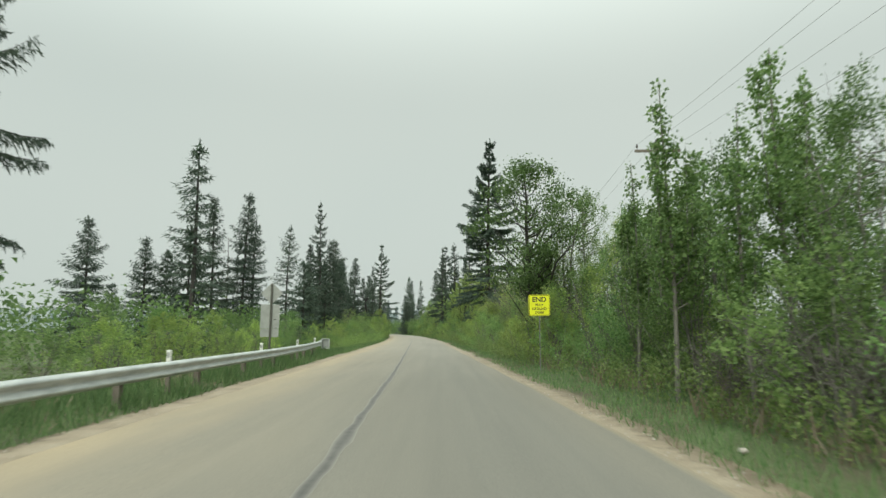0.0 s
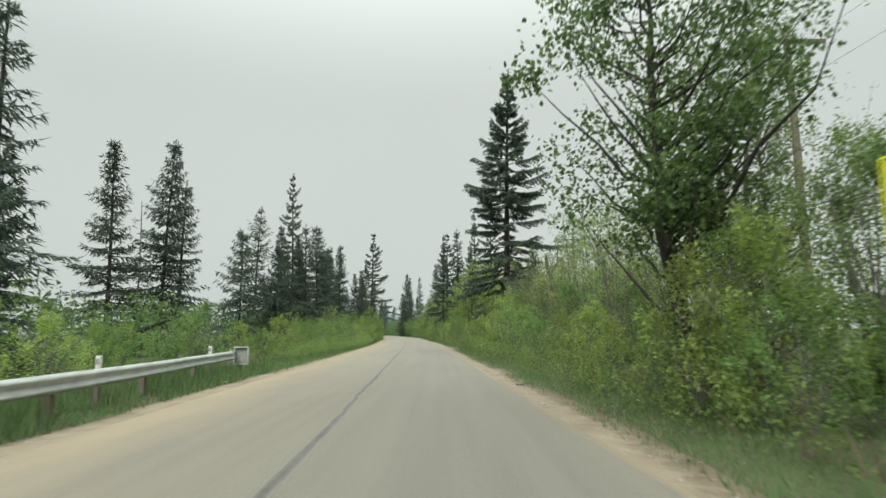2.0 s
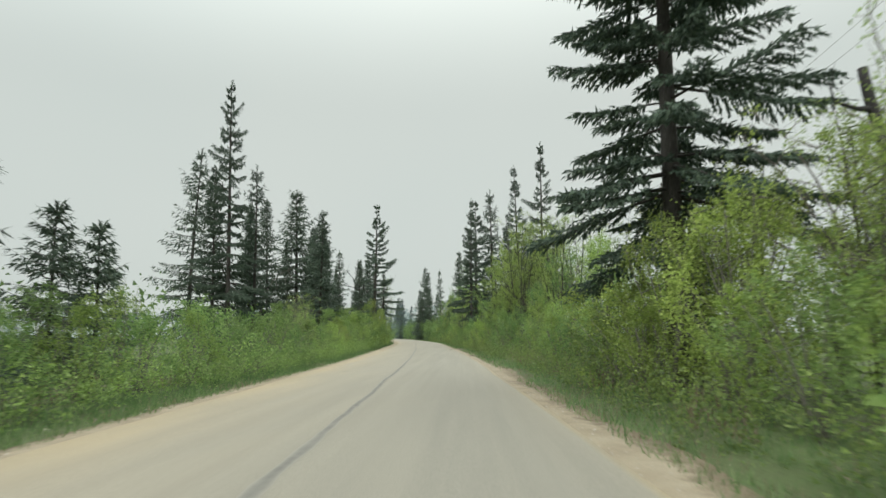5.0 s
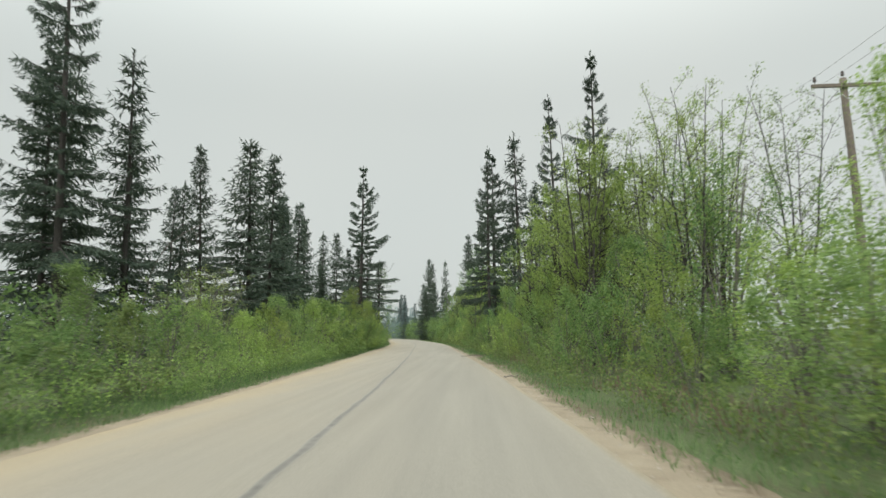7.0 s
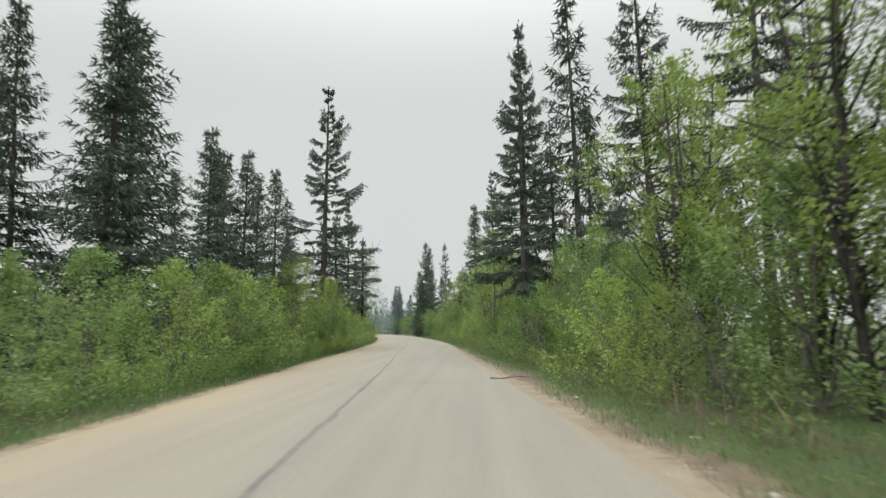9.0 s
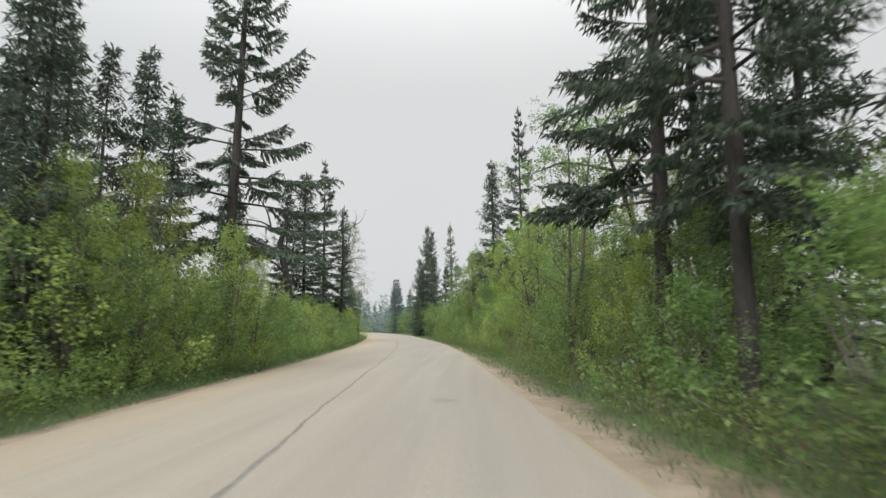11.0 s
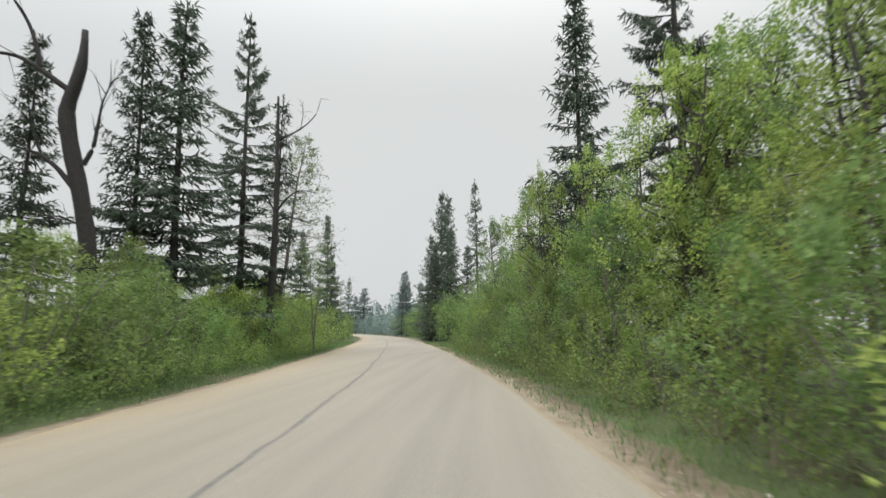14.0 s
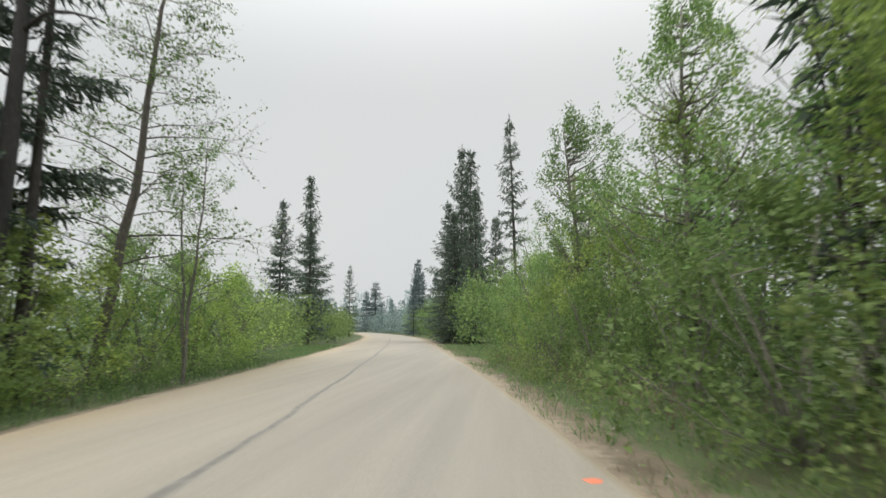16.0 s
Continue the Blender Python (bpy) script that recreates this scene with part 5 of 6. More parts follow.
limbed_tree(31, "dead_tree", "dark dead snag with a broken top and crooked bare limbs", "dead tree", 6.9, 54.6,
            [(0.15, 0, -0.1), (0.05, 0, 2.0), (0.0, 0, 3.4), (-0.15, 0, 4.8), (-0.32, 0, 5.5), (-0.40, 0, 6.25)], 0.17,
            [([(-0.33, 0, 5.45), (-0.75, -0.1, 5.45), (-1.02, -0.1, 5.55), (-1.10, -0.1, 5.95)], 0.06), ([(-0.12, 0, 4.95), (0.15, -0.1, 5.45), (0.36, -0.1, 5.8), (0.38, -0.1, 6.7), (0.5, -0.1, 7.2)], 0.07),
             ([(-0.05, 0, 4.1), (0.3, 0.1, 4.5), (0.55, 0.1, 4.8), (1.1, 0.1, 4.95)], 0.045), ([(0.36, -0.1, 5.8), (0.7, -0.2, 6.1), (0.95, -0.2, 6.7)], 0.04)], BARK_DARK, 5, 0.5, tip=0.55)
limbed_tree(32, "broadleaf_tree", "tall crooked birch leaning over the thicket with a dark trunk", "tree", 4.0, 127.6,
            [(0.4, 0, -0.1), (0.2, 0, 2.0), (-0.1, 0, 3.4), (-0.9, 0, 4.9), (-1.45, 0, 6.0), (-1.75, 0, 7.2), (-2.3, -0.2, 8.6), (-2.8, -0.3, 10.2)], 0.17,
            [([(-2.1, -0.1, 7.9), (-3.2, -0.5, 8.0), (-4.4, -0.8, 8.1), (-5.3, -0.9, 7.7), (-6.2, -1.0, 7.3)], 0.075), ([(-1.5, 0, 6.2), (-2.6, 0.4, 6.7), (-3.6, 0.6, 7.6), (-4.2, 0.7, 8.8)], 0.07),
             ([(-1.9, 0, 7.6), (-1.3, 0.3, 8.4), (-0.9, 0.4, 9.6), (-0.7, 0.4, 10.4)], 0.065), ([(-1.0, 0, 5.1), (-0.2, -0.4, 6.2), (0.5, -0.6, 7.4), (0.9, -0.7, 8.6)], 0.075), ([(-0.3, 0, 3.9), (0.9, 0.2, 4.9), (1.9, 0.3, 6.0), (2.4, 0.3, 7.2)], 0.07),
             ([(-2.4, -0.2, 8.8), (-3.3, -0.3, 9.6), (-4.4, -0.4, 10.2)], 0.05), ([(-1.2, 0, 5.5), (-2.1, -0.6, 5.6), (-3.0, -0.8, 5.3)], 0.05), ([(-0.6, 0, 4.4), (-1.5, 0.5, 4.6), (-2.4, 0.8, 4.7)], 0.05),
             ([(-2.6, -0.3, 9.6), (-2.0, -0.2, 10.4), (-1.6, -0.2, 11.2)], 0.04)], BARK_DARK, 20, 1.1, LEAF_TREE, 0.085, 22)
limbed_tree(33, "dead_tree", "half-dead slender tree with long arching bare limbs", "dead tree", -17.05, 162.07,
            [(-0.15, 0, -0.1), (-0.12, 0, 1.0), (0.03, 0, 4.5), (0.08, 0, 7.5), (0.05, 0, 10.6), (0.0, 0, 13.6)], 0.20,
            [([(0.1, 0, 7.4), (0.5, -0.2, 7.95), (1.1, -0.4, 8.35), (1.7, -0.6, 8.4), (2.4, -0.6, 8.2)], 0.07), ([(0.1, 0, 6.9), (0.8, -0.3, 7.1), (1.4, -0.5, 7.0), (2.1, -0.6, 6.7)], 0.06),
             ([(0.1, 0, 11.2), (1.1, -0.2, 11.6), (1.7, -0.3, 12.0), (2.1, -0.3, 12.5), (2.3, -0.3, 13.3)], 0.055), ([(1.3, -0.2, 11.7), (1.42, -0.3, 12.4), (1.45, -0.3, 13.2)], 0.03),
             ([(0.0, 0, 7.5), (-0.35, 0.1, 8.3), (-0.8, 0.2, 8.7)], 0.05), ([(0.0, 0, 6.0), (-0.45, 0.1, 6.3), (-1.0, 0.2, 6.3)], 0.04), ([(0.05, 0, 9.4), (0.6, 0.2, 9.5), (1.2, 0.3, 9.2)], 0.035)], BARK_DARK, 5, 0.55, tip=0.3)
limbed_tree(34, "dead_tree", "thin dead sapling bent over above the bushes", "dead tree", -16.6, 90.2,
            [(-0.6, 0, -0.1), (-0.5, 0, 2.2), (-0.2, 0, 4.2), (0.35, 0.2, 5.6), (1.1, 0.5, 6.4), (2.0, 0.8, 6.9)], 0.05,
            [([(0.6, 0.3, 5.95), (0.8, 0.2, 5.6), (0.85, 0.2, 5.1)], 0.014), ([(1.1, 0.5, 6.4), (1.4, 0.4, 6.1), (1.5, 0.4, 5.5)], 0.014), ([(1.5, 0.6, 6.6), (1.8, 0.5, 6.3), (1.85, 0.5, 5.8)], 0.012)], BARK_DEAD, 7, 0.45)


def fallen_tree():
    rng = np.random.default_rng(17)
    root = tagged(new("fallen_tree"), "dark dead tree fallen aslant among the shrubs", "fallen tree")
    root.location = (-16.6, 43.6, -0.05)
    b1 = Buf()
    ax = bent([(0, 0, 0.05), (1.6, -0.1, 0.95), (3.2, -0.25, 1.65), (4.7, -0.4, 2.15)], 14)
    tube(b1, ax, np.linspace(0.19, 0.05, 14) * (1 + rng.normal(0, 0.06, 14)), 9)
    part("trunk", b1, BARK_DARK, root, smooth=True)
    for k in (3, 5, 7, 8, 10, 11, 12):
        b1 = Buf()
        d = unit(np.array([0.5, rng.normal(0, 0.7), rng.normal(-0.1, 0.6)]))
        ln = 0.5 + 0.8 * rng.random()
        s = np.linspace(0, 1, 6)[:, None]
        c = ax[k] + d * ln * s + rng.normal(0, 0.03, (6, 3)) * s
        c[:, 2] = np.maximum(c[:, 2], 0.05)
        tube(b1, c, np.linspace(0.035, 0.008, 6), 5)
        part("limb", b1, BARK_DARK, root, smooth=True)


fallen_tree()

# ---------------------------------------------------------------- thickets along both verges
LEFT_H = ([-15, 10, 40, 60, 75, 95, 106, 122, 130, 145, 165, 185, 300], [1.9, 1.9, 2.0, 2.2, 2.4, 2.7, 3.7, 3.9, 2.9, 3.1, 3.8, 3.4, 3.6])
RIGHT_H = ([-15, 5, 25, 35, 50, 62, 78, 100, 120, 140, 160, 200, 300], [3.0, 3.4, 3.0, 2.8, 3.3, 3.4, 3.6, 3.6, 3.6, 3.8, 4.2, 3.8, 3.6])
rng1 = random.Random(11)
BUSHES = [MID_A, MID_B, MID_C, MID_A]


def row(side, y0, y1, step, off, hk, table, kinds, jitter=0.5, wide=1.0):
    y = y0
    while y < y1:
        yy_ = y + rng1.uniform(-0.4, 0.4) * step
        h = np.interp(yy_, *table) * hk * rng1.uniform(0.78, 1.18)
        o = off(yy_) if callable(off) else off
        x_, yb = at_road(yy_, side * (o + rng1.uniform(-jitter, jitter)))
        k_ = rng1.choice(kinds)
        k_.put(float(x_), float(yb), h, wide * rng1.uniform(0.85, 1.15), rng1.uniform(0, 360))
        y += step * rng1.uniform(0.85, 1.15)


def left_front(y):
    return np.interp(y, [-15, 20, 40, 48, 70, 300], [7.2, 7.3, 7.6, 6.2, 5.8, 5.8])


def right_front(y):
    return np.interp(y, [-15, 5, 19, 23, 27, 40, 70, 90, 300], [6.6, 6.5, 6.7, 6.4, 5.9, 6.1, 6.3, 6.2, 6.2])


near = [FINE_A, FINE_B, FINE_C, FINE_D, FINE_A, FINE_C]
row(-1, 4, 46, 2.3, left_front, 0.82, LEFT_H, [FINE_C, FINE_A, FINE_C, FINE_D], 0.4, 1.1)
row(-1, 46, 178, 2.45, left_front, 0.82, LEFT_H, near, 0.4, 1.1)
row(-1, 4, 185, 5.2, lambda y: left_front(y) + 2.2, 1.08, LEFT_H, BUSHES, 0.7, 1.1)
row(1, 3, 27, 2.9, right_front, 0.62, RIGHT_H, near)
row(1, 27, 60, 2.9, right_front, 0.66, RIGHT_H, [FINE_C, FINE_C, FINE_A, FINE_D])
row(1, 60, 178, 2.9, right_front, 0.62, RIGHT_H, near)
row(1, 4, 185, 5.4, lambda y: right_front(y) + 2.0, 1.05, RIGHT_H, BUSHES, 0.6, 1.1)
TALLS = ([-15, 4, 20, 30, 48, 62, 76, 86, 100, 112, 124, 133, 142, 155, 175, 200, 300], [5.0, 4.6, 4.4, 4.6, 4.8, 4.4, 6.0, 7.4, 6.0, 5.6, 4.7, 4.8, 6.0, 6.8, 7.0, 6.0, 5.0])
row(1, 4, 74, 5.0, lambda y: right_front(y) + 3.9, 0.9, TALLS, [TALL_A, TALL_B, SAPLING], 0.9)
row(1, 27, 54, 2.3, lambda y: right_front(y) + 2.0, 1.24, TALLS, [SAPLING], 0.8)
row(1, 74, 200, 4.7, lambda y: right_front(y) + 3.0, 1.0, TALLS, [TALL_A, TALL_B, TALL_A, TALL_B], 0.9)
row(1, 100, 119, 3.8, lambda y: right_front(y) + 1.3, 0.86, TALLS, [TALL_B, TALL_A], 0.4)
for x, y, h in ((6.9, 22.6, 5.3), (8.6, 24.2, 5.8), (7.3, 26.8, 4.8)):
    TALL_A.put(x, y, h, 0.9, x * 70)
row(-1, 104, 122, 5.2, lambda y: 7.8, 0.62, TALLS, [TALL_A, TALL_A, TALL_B], 0.8)
for x, y, h in ((0.9, 130.2, 4.3), (2.3, 131.4, 4.9), (2.6, 128.2, 5.2)):
    TALL_A.put(x, y, h, 0.85, x * 60)
row(-1, 135, 200, 8.0, lambda y: 9.0, 0.62, TALLS, [TALL_A], 0.8)
for x, y, h in ((-12.6, 115.0, 4.9), (-12.5, 117.6, 5.5), (-12.0, 122.2, 4.6), (-11.9, 124.0, 4.0)):
    TALL_A.put(x, y, h, 0.85, x * 40)
for x, y, h in ((4.0, 54.8, 3.9), (3.3, 56.6, 3.6), (5.0, 56.4, 4.2)):
    MID_C.put(x, y, h, 0.9, x * 90)
for x, y, h in ((4.4, 25.0, 2.7), (3.9, 26.2, 2.4), (4.9, 26.0, 2.9)):
    FINE_C.put(x, y, h, 0.9, x * 90)
for x, y, h in ((5.9, 53.2, 4.6), (6.9, 51.6, 4.9), (7.2, 37.6, 3.9), (7.9, 41.2, 4.2), (8.4, 45.0, 4.4)):
    TALL_A.put(x, y, h, 0.9, x * 40)
for x, y, h in ((5.7, 17.6, 4.7), (6.9, 14.2, 5.5), (5.5, 13.0, 4.2), (7.4, 21.4, 5.4), (6.3, 8.8, 4.9), (8.0, 12.6, 5.6), (6.2, 16.4, 4.6), (8.9, 9.6, 5.8), (7.6, 19.2, 5.2)):
    TALL_D.put(x, y, h, 0.85, x * 50)


def low_growth(side, y0, y1, count, off, h0, h1, leafmat, seed, label):
    """Knee-high leafy sprays at the thicket's foot."""
    rng = np.random.default_rng(seed)
    b1 = Buf()
    y = y0 + (y1 - y0) * rng.random(count)
    o = np.array([off(v) for v in y]) + rng.normal(0, 0.32, count)
    x_, yb = at_road(y, side * o)
    for x, v in zip(x_, yb):
        n = int(rng.integers(26, 54))
        h = (h0 + (h1 - h0) * rng.random()) * (1 + 0.5 * noise.noise((v * 0.3, seed, 0.0)))
        d = np.array([rng.normal(0, 0.35), rng.normal(0, 0.35), 1.0])
        g = rng.random((n, 1)) ** 0.7
        P = np.array([x, v, -0.06]) + d * h * g + rng.normal(0, 0.07 + 0.10 * h, (n, 3)) * (1.15 - 0.6 * g)
        P[:, 2] = np.maximum(P[:, 2], -0.03)
        L = 0.060 * (0.6 + 0.8 * rng.random(n))
        leaflets(b1, P, rng.normal(0, 0.7, (n, 3)) + np.array([0, 0, 0.2]), unit(rng.normal(0, 0.8, (n, 3)) + np.array([0, 0, 0.9])), L, L * 0.75)
    tagged(part("low_growth", b1, leafmat), label, "undergrowth", kind="stuff")


low_growth(-1, 42, 178, 1250, lambda v: left_front(v) - 1.0, 0.35, 1.15, LEAF_MID, 71, "low leafy green plants at the thicket's foot")
low_growth(-1, 42, 178, 420, lambda v: left_front(v) - 0.7, 0.45, 1.3, LEAF_YELLOW, 72, "low yellow-green sprouts at the thicket's foot")
low_growth(1, 6, 178, 1150, lambda v: right_front(v) - 1.0, 0.3, 1.0, LEAF_DEEP, 73, "low dark green plants at the thicket's foot")


def far_thicket(name, side, y0, y1, o0, o1, h0, h1, count, leafmat, seed, label):
    """The growth behind the first rows and farther on, as one mass of leaf clumps."""
    rng = np.random.default_rng(seed)
    y = y0 + (y1 - y0) * rng.random(count)
    o = o0 + (o1 - o0) * rng.random(count)
    top = np.array([h0 + (h1 - h0) * (0.5 + 0.9 * noise.noise((v * 0.23, w * 0.35, seed))) for v, w in zip(y, o)])
    z = top * rng.random(count) ** 0.6
    x_, yb = at_road(y, side * o)
    per = 16
    C = np.repeat(np.stack([x_, yb, z], -1), per, 0) + rng.normal(0, 0.34, (count * per, 3))
    C[:, 2] = np.maximum(C[:, 2], 0.0)
    n = len(C)
    b1 = Buf()
    L = 0.20 * (0.6 + 0.8 * rng.random(n))
    leaflets(b1, C, rng.normal(0, 0.8, (n, 3)), unit(rng.normal(0, 0.8, (n, 3)) + np.array([0, 0, 0.9])), L, L * 0.7)
    tagged(part(name, b1, leafmat), label, "undergrowth", kind="stuff")


far_thicket("far_undergrowth", -1, -8, 185, 10.0, 15.0, 1.6, 3.4, 2000, LEAF_MID, 61, "green undergrowth behind the first row of shrubs")
far_thicket("far_undergrowth", -1, 185, 275, 5.2, 12.0, 2.0, 4.6, 1700, LEAF_DEEP, 62, "green thicket along the farther bend")
far_thicket("far_undergrowth", -1, 275, 345, 5.2, 14.0, 2.0, 4.8, 1500, HAZED_FAR, 65, "haze-tinted blue-green thicket beyond the bend")
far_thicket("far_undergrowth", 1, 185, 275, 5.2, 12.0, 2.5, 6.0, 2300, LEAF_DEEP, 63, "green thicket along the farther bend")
far_thicket("far_undergrowth", 1, 275, 368, 5.2, 15.0, 3.0, 7.0, 3400, HAZED_FAR, 66, "haze-tinted blue-green thicket beyond the bend")
far_thicket("far_undergrowth", 1, -8, 185, 11.5, 16.0, 2.0, 5.0, 1700, LEAF_DEEP, 64, "green undergrowth behind the roadside thicket")

# ---------------------------------------------------------------- verge grass


def grass(name, side, count, lo, hi, hmin, hmax, material, seed, label, y0, y1, patch):
    rng = np.random.default_rng(seed)
    y = y0 + (y1 - y0) * rng.random(count) ** 1.15
    o = lo + (hi - lo) * rng.random(count)
    keep = np.array([noise.noise((v * 0.35, w * 0.6, seed)) for v, w in zip(y, o)]) > patch
    y, o = y[keep], o[keep]
    x_, yb = at_road(y, side * o)
    n = len(y)
    P = np.stack([x_, yb, np.full(n, -0.085)], -1)
    D = np.stack([rng.normal(0, 0.35, n), rng.normal(0, 0.35, n), np.ones(n)], -1)
    N = rng.normal(0, 1, (n, 3))
    L = hmin + (hmax - hmin) * rng.random(n) ** 1.6
    b1 = Buf()
    leaflets(b1, P, D, N, L, 0.010 + 0.045 * L)
    tagged(part(name, b1, material), label, "grass", kind="stuff")


grass("verge_grass", -1, 62000, 3.95, 6.6, 0.08, 0.34, GRASS, 41, "green grass strip between the road and the thicket", -8, 200, -0.35)
grass("verge_grass", 1, 84000, 3.9, 7.6, 0.05, 0.26, GRASS, 42, "green grass verge in front of the thicket", -8, 200, -0.28)
grass("verge_grass", -1, 22000, 3.62, 4.6, 0.05, 0.22, GRASS, 48, "short green grass along the sandy road edge", 36, 200, -0.25)
grass("tall_grass", -1, 15000, 3.95, 7.4, 0.25, 0.62, GRASS, 45, "tall uncut grass under and behind the guard rail", -8, 39, -0.3)
grass("dry_grass", 1, 22000, 3.95, 6.2, 0.05, 0.20, DRY, 43, "pale dry grass among the green on the verge", -8, 200, 0.05)
grass("dry_undergrowth", 1, 9000, 5.3, 7.6, 0.2, 0.75, DRY, 46, "dry brown stalks under the roadside shrubs", 2, 178, 0.0)
grass("dry_undergrowth", -1, 6000, 5.6, 8.0, 0.2, 0.8, DRY, 47, "dry brown stalks under the roadside shrubs", 2, 178, 0.0)
grass("dry_grass", -1, 14000, 3.75, 5.4, 0.05, 0.2, DRY, 44, "pale dry grass by the sandy road edge", -8, 200, 0.08)

# ---------------------------------------------------------------- far woods and hills beyond the trees


def far_woods(seed, x0, x1, yfun, hmin, hmax, count, label, name="far_woods", material=None, fine=320):
    rng = np.random.default_rng(seed)
    b1 = Buf()
    for k in range(count):
        x = x0 + (x1 - x0) * (k + rng.random()) / count
        y = yfun(x) + rng.normal(0, 12)
        h = hmin + (hmax - hmin) * rng.random()
        u = rng.random(fine) ** 0.8
        a = rng.random(fine) * 6.28
        slim = 0.13 + 0.10 * rng.random()
        r = h * slim * (1 - u) * (0.75 + 0.25 * np.sin(u * 40 + k)) + 0.12
        q = 0.25 + 0.75 * rng.random(fine) ** 0.5
        P = np.stack([x + np.cos(a) * r * q, y + np.sin(a) * r * q, u * h * 0.99], -1)
        D = np.stack([np.cos(a), np.sin(a), np.full(fine, -0.25)], -1) + rng.normal(0, 0.3, (fine, 3))
        leaflets(b1, P, D, rng.normal(0, 0.6, (fine, 3)) + np.array([0, 0, 1.0]), h * (0.04 + 0.04 * rng.random(fine)), np.full(fine, h * 0.035))
    tagged(part(name, b1, material or HAZED_FAR), label, "distant trees", kind="stuff" if name == "far_woods" else "structure")


# these woods carry the distance haze in their leaf colour
far_woods(51, -420, 160, lambda x: 470.0 + 0.05 * abs(x), 14, 22, 300, "line of distant spruce forest, haze painted into its pale colour", "backdrop", BACKDROP, 200)
far_woods(52, -700, -60, lambda x: 300.0 + 0.55 * (x + 60), 7, 12, 170, "low haze-tinted line of distant trees beyond the open land", fine=200)
far_woods(53, -125, 25, lambda x: 385.0 + 0.1 * x, 7, 13, 130, "haze-tinted spruce and poplar wood beyond the bend")
far_woods(54, -45, -29, lambda x: 330.0, 5, 9.5, 26, "haze-tinted blue-green spruces where the road bends away")

# ---------------------------------------------------------------- small things on and by the road


def fallen_branch(x, y, ln, turn, seed, label):
    rng = np.random.default_rng(seed)
    root = tagged(new("fallen_branch"), label, "branch")
    root.matrix_world = pose(x, y, -0.01, 0, 0, turn)
    b1, b2_ = Buf(), Buf()
    s = np.linspace(-0.5, 0.5, 9)
    c = np.stack([s * ln, 0.06 * np.sin(s * 7), 0.03 + 0.02 * np.cos(s * 9)], -1)
    tube(b1, c, np.linspace(0.022, 0.007, 9), 6)
    for k in range(5):
        q = c[2 + k]
        d = unit(np.array([0.6, rng.normal(0, 0.8), 0.15]))
        tube(b2_, q + d * (0.28 * ln * np.linspace(0, 1, 4))[:, None], np.linspace(0.01, 0.004, 4), 4)
    part("limb", b1, BARK_DEAD, root, smooth=True)
    part("twigs", b2_, BARK_DEAD, root, smooth=True)


fallen_branch(-1.58, 99.4, 1.5, 8, 1, "bare fallen branch lying on the road's sandy edge")
fallen_branch(-0.5, 81.7, 0.45, -30, 2, "short broken stick on the gravel shoulder")
fallen_branch(1.9, 31.7, 0.5, 15, 3, "small broken stick at the road's edge")


def stone(x, y, s, seed):
    bm = bmesh.new()
    bmesh.ops.create_icosphere(bm, subdivisions=2, radius=s)
    for v in bm.verts:
        k = 1 + 0.35 * noise.noise(v.co * (1.3 / s) + Vector((seed, 0, 0)))
        v.co = Vector((v.co.x * k, v.co.y * k * 0.85, v.co.z * k * 0.6))
    ob = part("stone", bm, STONE, smooth=True)
    ob.location = (x, y, -0.05 + 0.35 * s)
    tagged(ob, "small pale stone lying on the road's shoulder", "stone", "stones on the shoulder")


rs = random.Random(77)
for k in range(46):
    y = rs.uniform(4, 175)
    side = rs.choice((-1, 1, 1))
    x_, yb = at_road(y, side * rs.uniform(3.55, 4.7))
    stone(float(x_), float(yb), rs.uniform(0.02, 0.06), k)

# loose gravel along both shoulders
rng9 = np.random.default_rng(91)
n9 = 5200
y9 = -3 + 178 * rng9.random(n9)
side9 = np.where(rng9.random(n9) < 0.66, 1.0, -1.0)
x9, yb9 = at_road(y9, side9 * (3.45 + np.abs(rng9.normal(0, 0.5, n9))))
s9 = 0.007 + 0.016 * rng9.random(n9) ** 2.5
corner = np.array([(1, 0, 0), (-0.5, 0.85, 0), (-0.5, -0.85, 0), (0.1, 0.05, 0.9)])
c9, d9 = np.cos(6.28 * rng9.random(n9)), np.sin(6.28 * rng9.random(n9))
tet = corner[None] * s9[:, None, None] * (0.7 + 0.6 * rng9.random((n9, 4, 1)))
tet = np.stack([tet[..., 0] * c9[:, None] - tet[..., 1] * d9[:, None], tet[..., 0] * d9[:, None] + tet[..., 1] * c9[:, None], tet[..., 2]], -1)
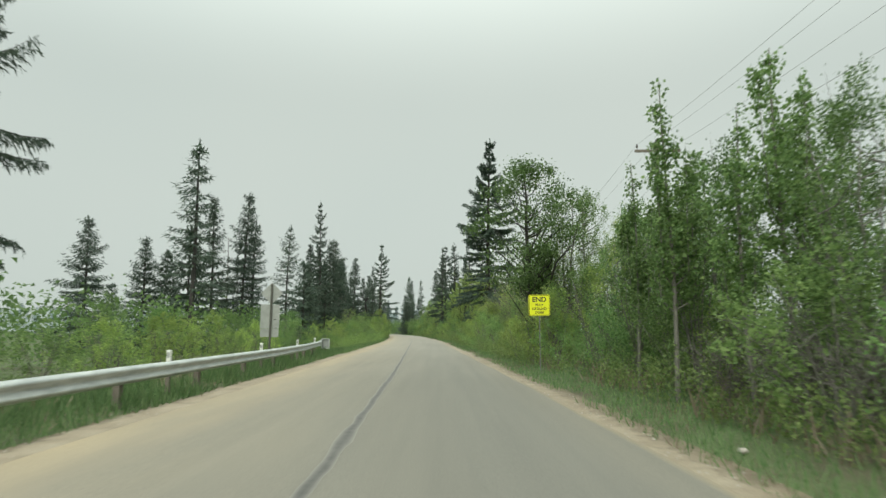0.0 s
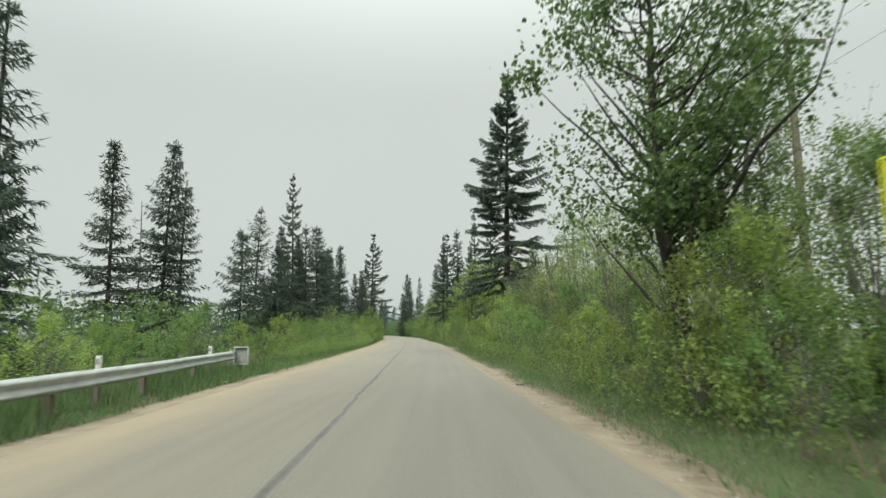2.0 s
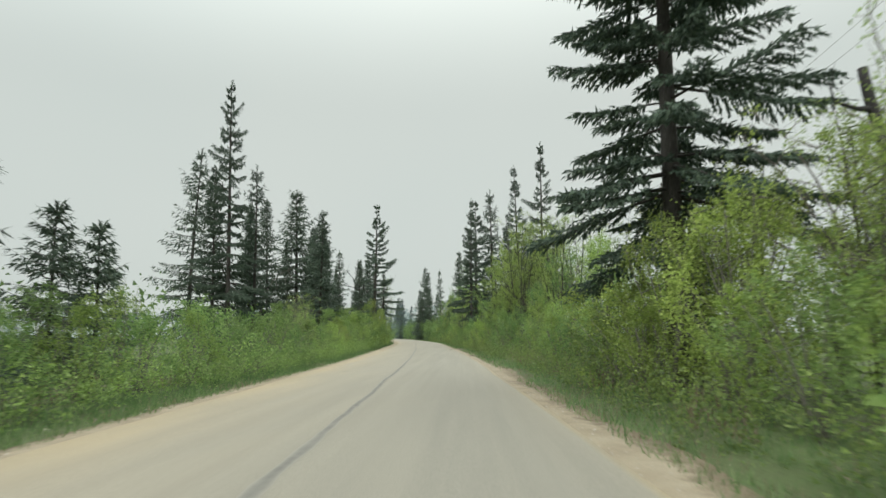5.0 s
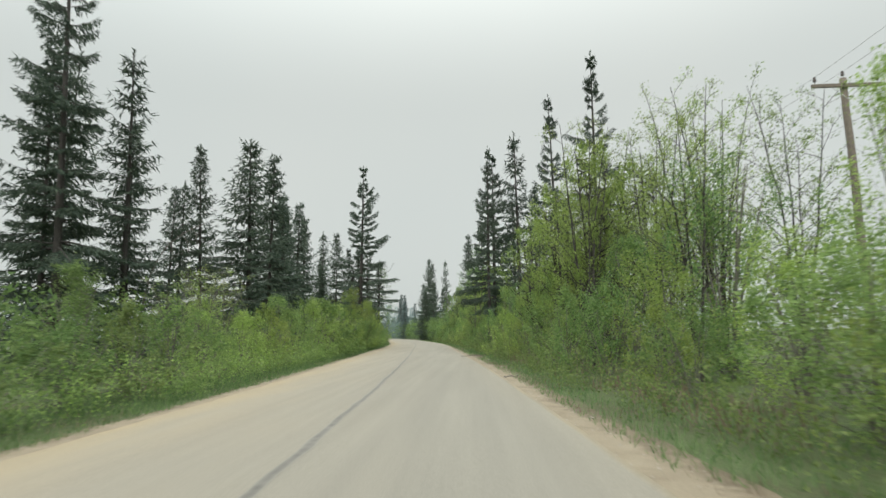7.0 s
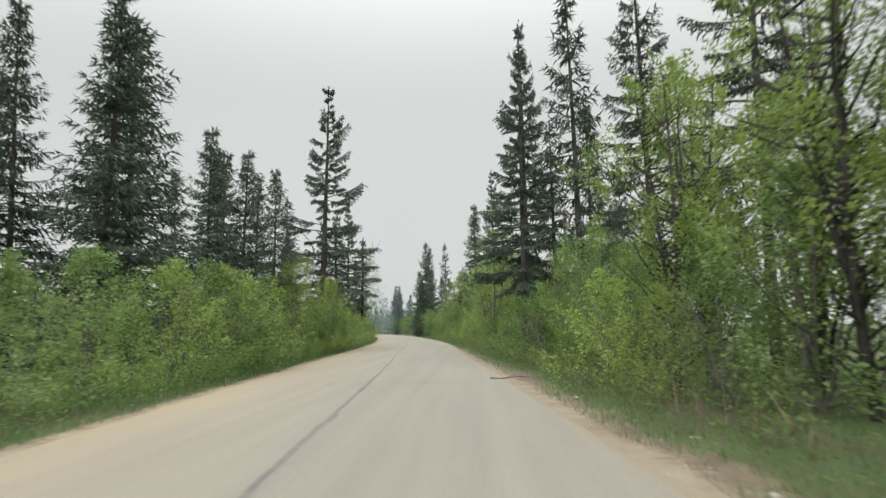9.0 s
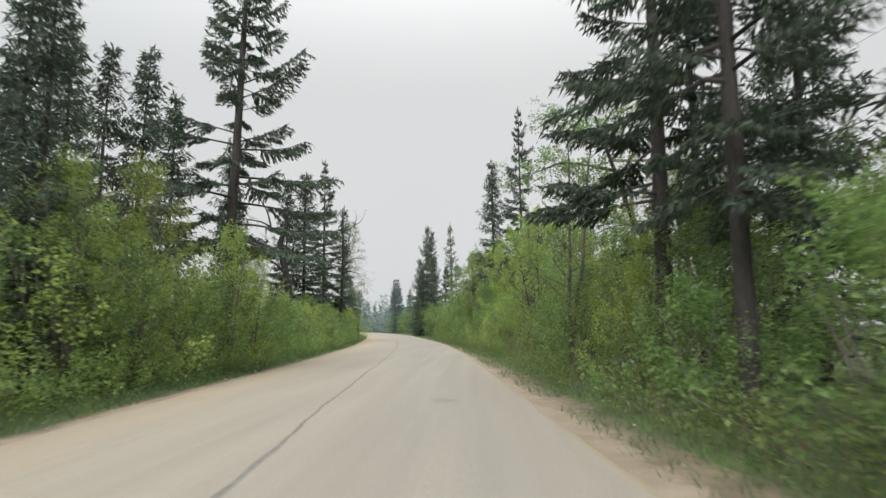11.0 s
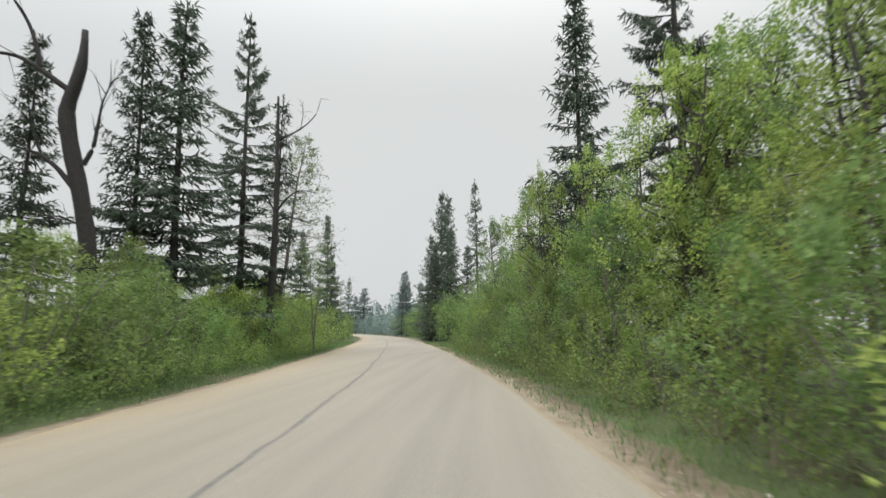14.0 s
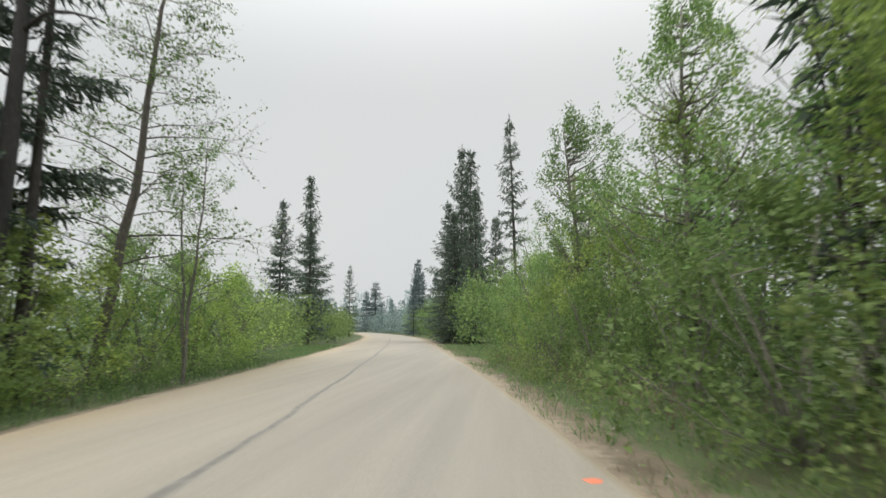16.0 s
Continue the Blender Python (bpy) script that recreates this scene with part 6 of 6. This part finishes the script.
z9 = np.interp(np.hypot(x9 - cx(yb9), 0.0), [3.3, 3.9, 4.4], [-0.02, -0.04, -0.06])
tet += np.stack([x9, yb9, z9], -1)[:, None, :]
b1 = Buf()
k9 = np.arange(n9)[:, None] * 4
b1.add(tet.reshape(-1, 3), None, np.concatenate([k9 + np.array([[0, 1, 3]]), k9 + np.array([[1, 2, 3]]), k9 + np.array([[2, 0, 3]])]))
tagged(part("loose_gravel", b1, STONE), "scattered small pebbles on the sandy road shoulders", "gravel", kind="stuff")

# grey oval patch on the asphalt, blended out at its rim
b1 = Buf()
v = []
for r in (0.0, 0.6, 1.0):
    for k in range(14):
        a = 6.283 * k / 14
        w = r * (1 + 0.18 * math.sin(3 * a + 1) + 0.1 * math.sin(5 * a))
        v.append((-4.62 + 0.30 * w * math.cos(a), 114.1 + 0.42 * w * math.sin(a), 0.0))
v = np.array(v)
v[:, 2] = np.interp(np.abs(v[:, 0] - cx(v[:, 1])), [0, 1.7, 3.3], [0.025, 0.012, -0.012]) + 0.004
b1.add(v, [[r * 14 + k, r * 14 + (k + 1) % 14, (r + 1) * 14 + (k + 1) % 14, (r + 1) * 14 + k] for r in (0, 1) for k in range(14)], None)
patch_ob = tagged(part("asphalt_patch", b1, TAR), "small grey oval patch on the asphalt", "asphalt patch", kind="structure")
for key, values in (("tar_tone", np.full(42, 0.9)), ("fade", np.repeat([0.35, 0.5, 1.0], 14))):
    patch_ob.data.attributes.new(key, "FLOAT", "POINT").data.foreach_set("value", values.astype(np.float32))

# orange paint dab on the asphalt's edge
b1 = Buf()
ox, oy = -7.38, 158.0
v = []
for k in range(12):
    a = 6.283 * k / 12
    v.append((ox + 0.085 * math.cos(a) * (1 + 0.25 * math.sin(3 * a)), oy + 0.10 * math.sin(a), 0.0))
v = np.array(v)
off_ = np.abs(v[:, 0] - cx(v[:, 1]))
v[:, 2] = np.interp(off_, [0, 1.7, 3.3], [0.025, 0.012, -0.012]) + 0.005
b1.add(v, None, [[0, k, k + 1] for k in range(1, 11)])
tagged(part("paint_mark", b1, ORANGE), "small orange paint mark on the asphalt edge", "paint mark", kind="structure")
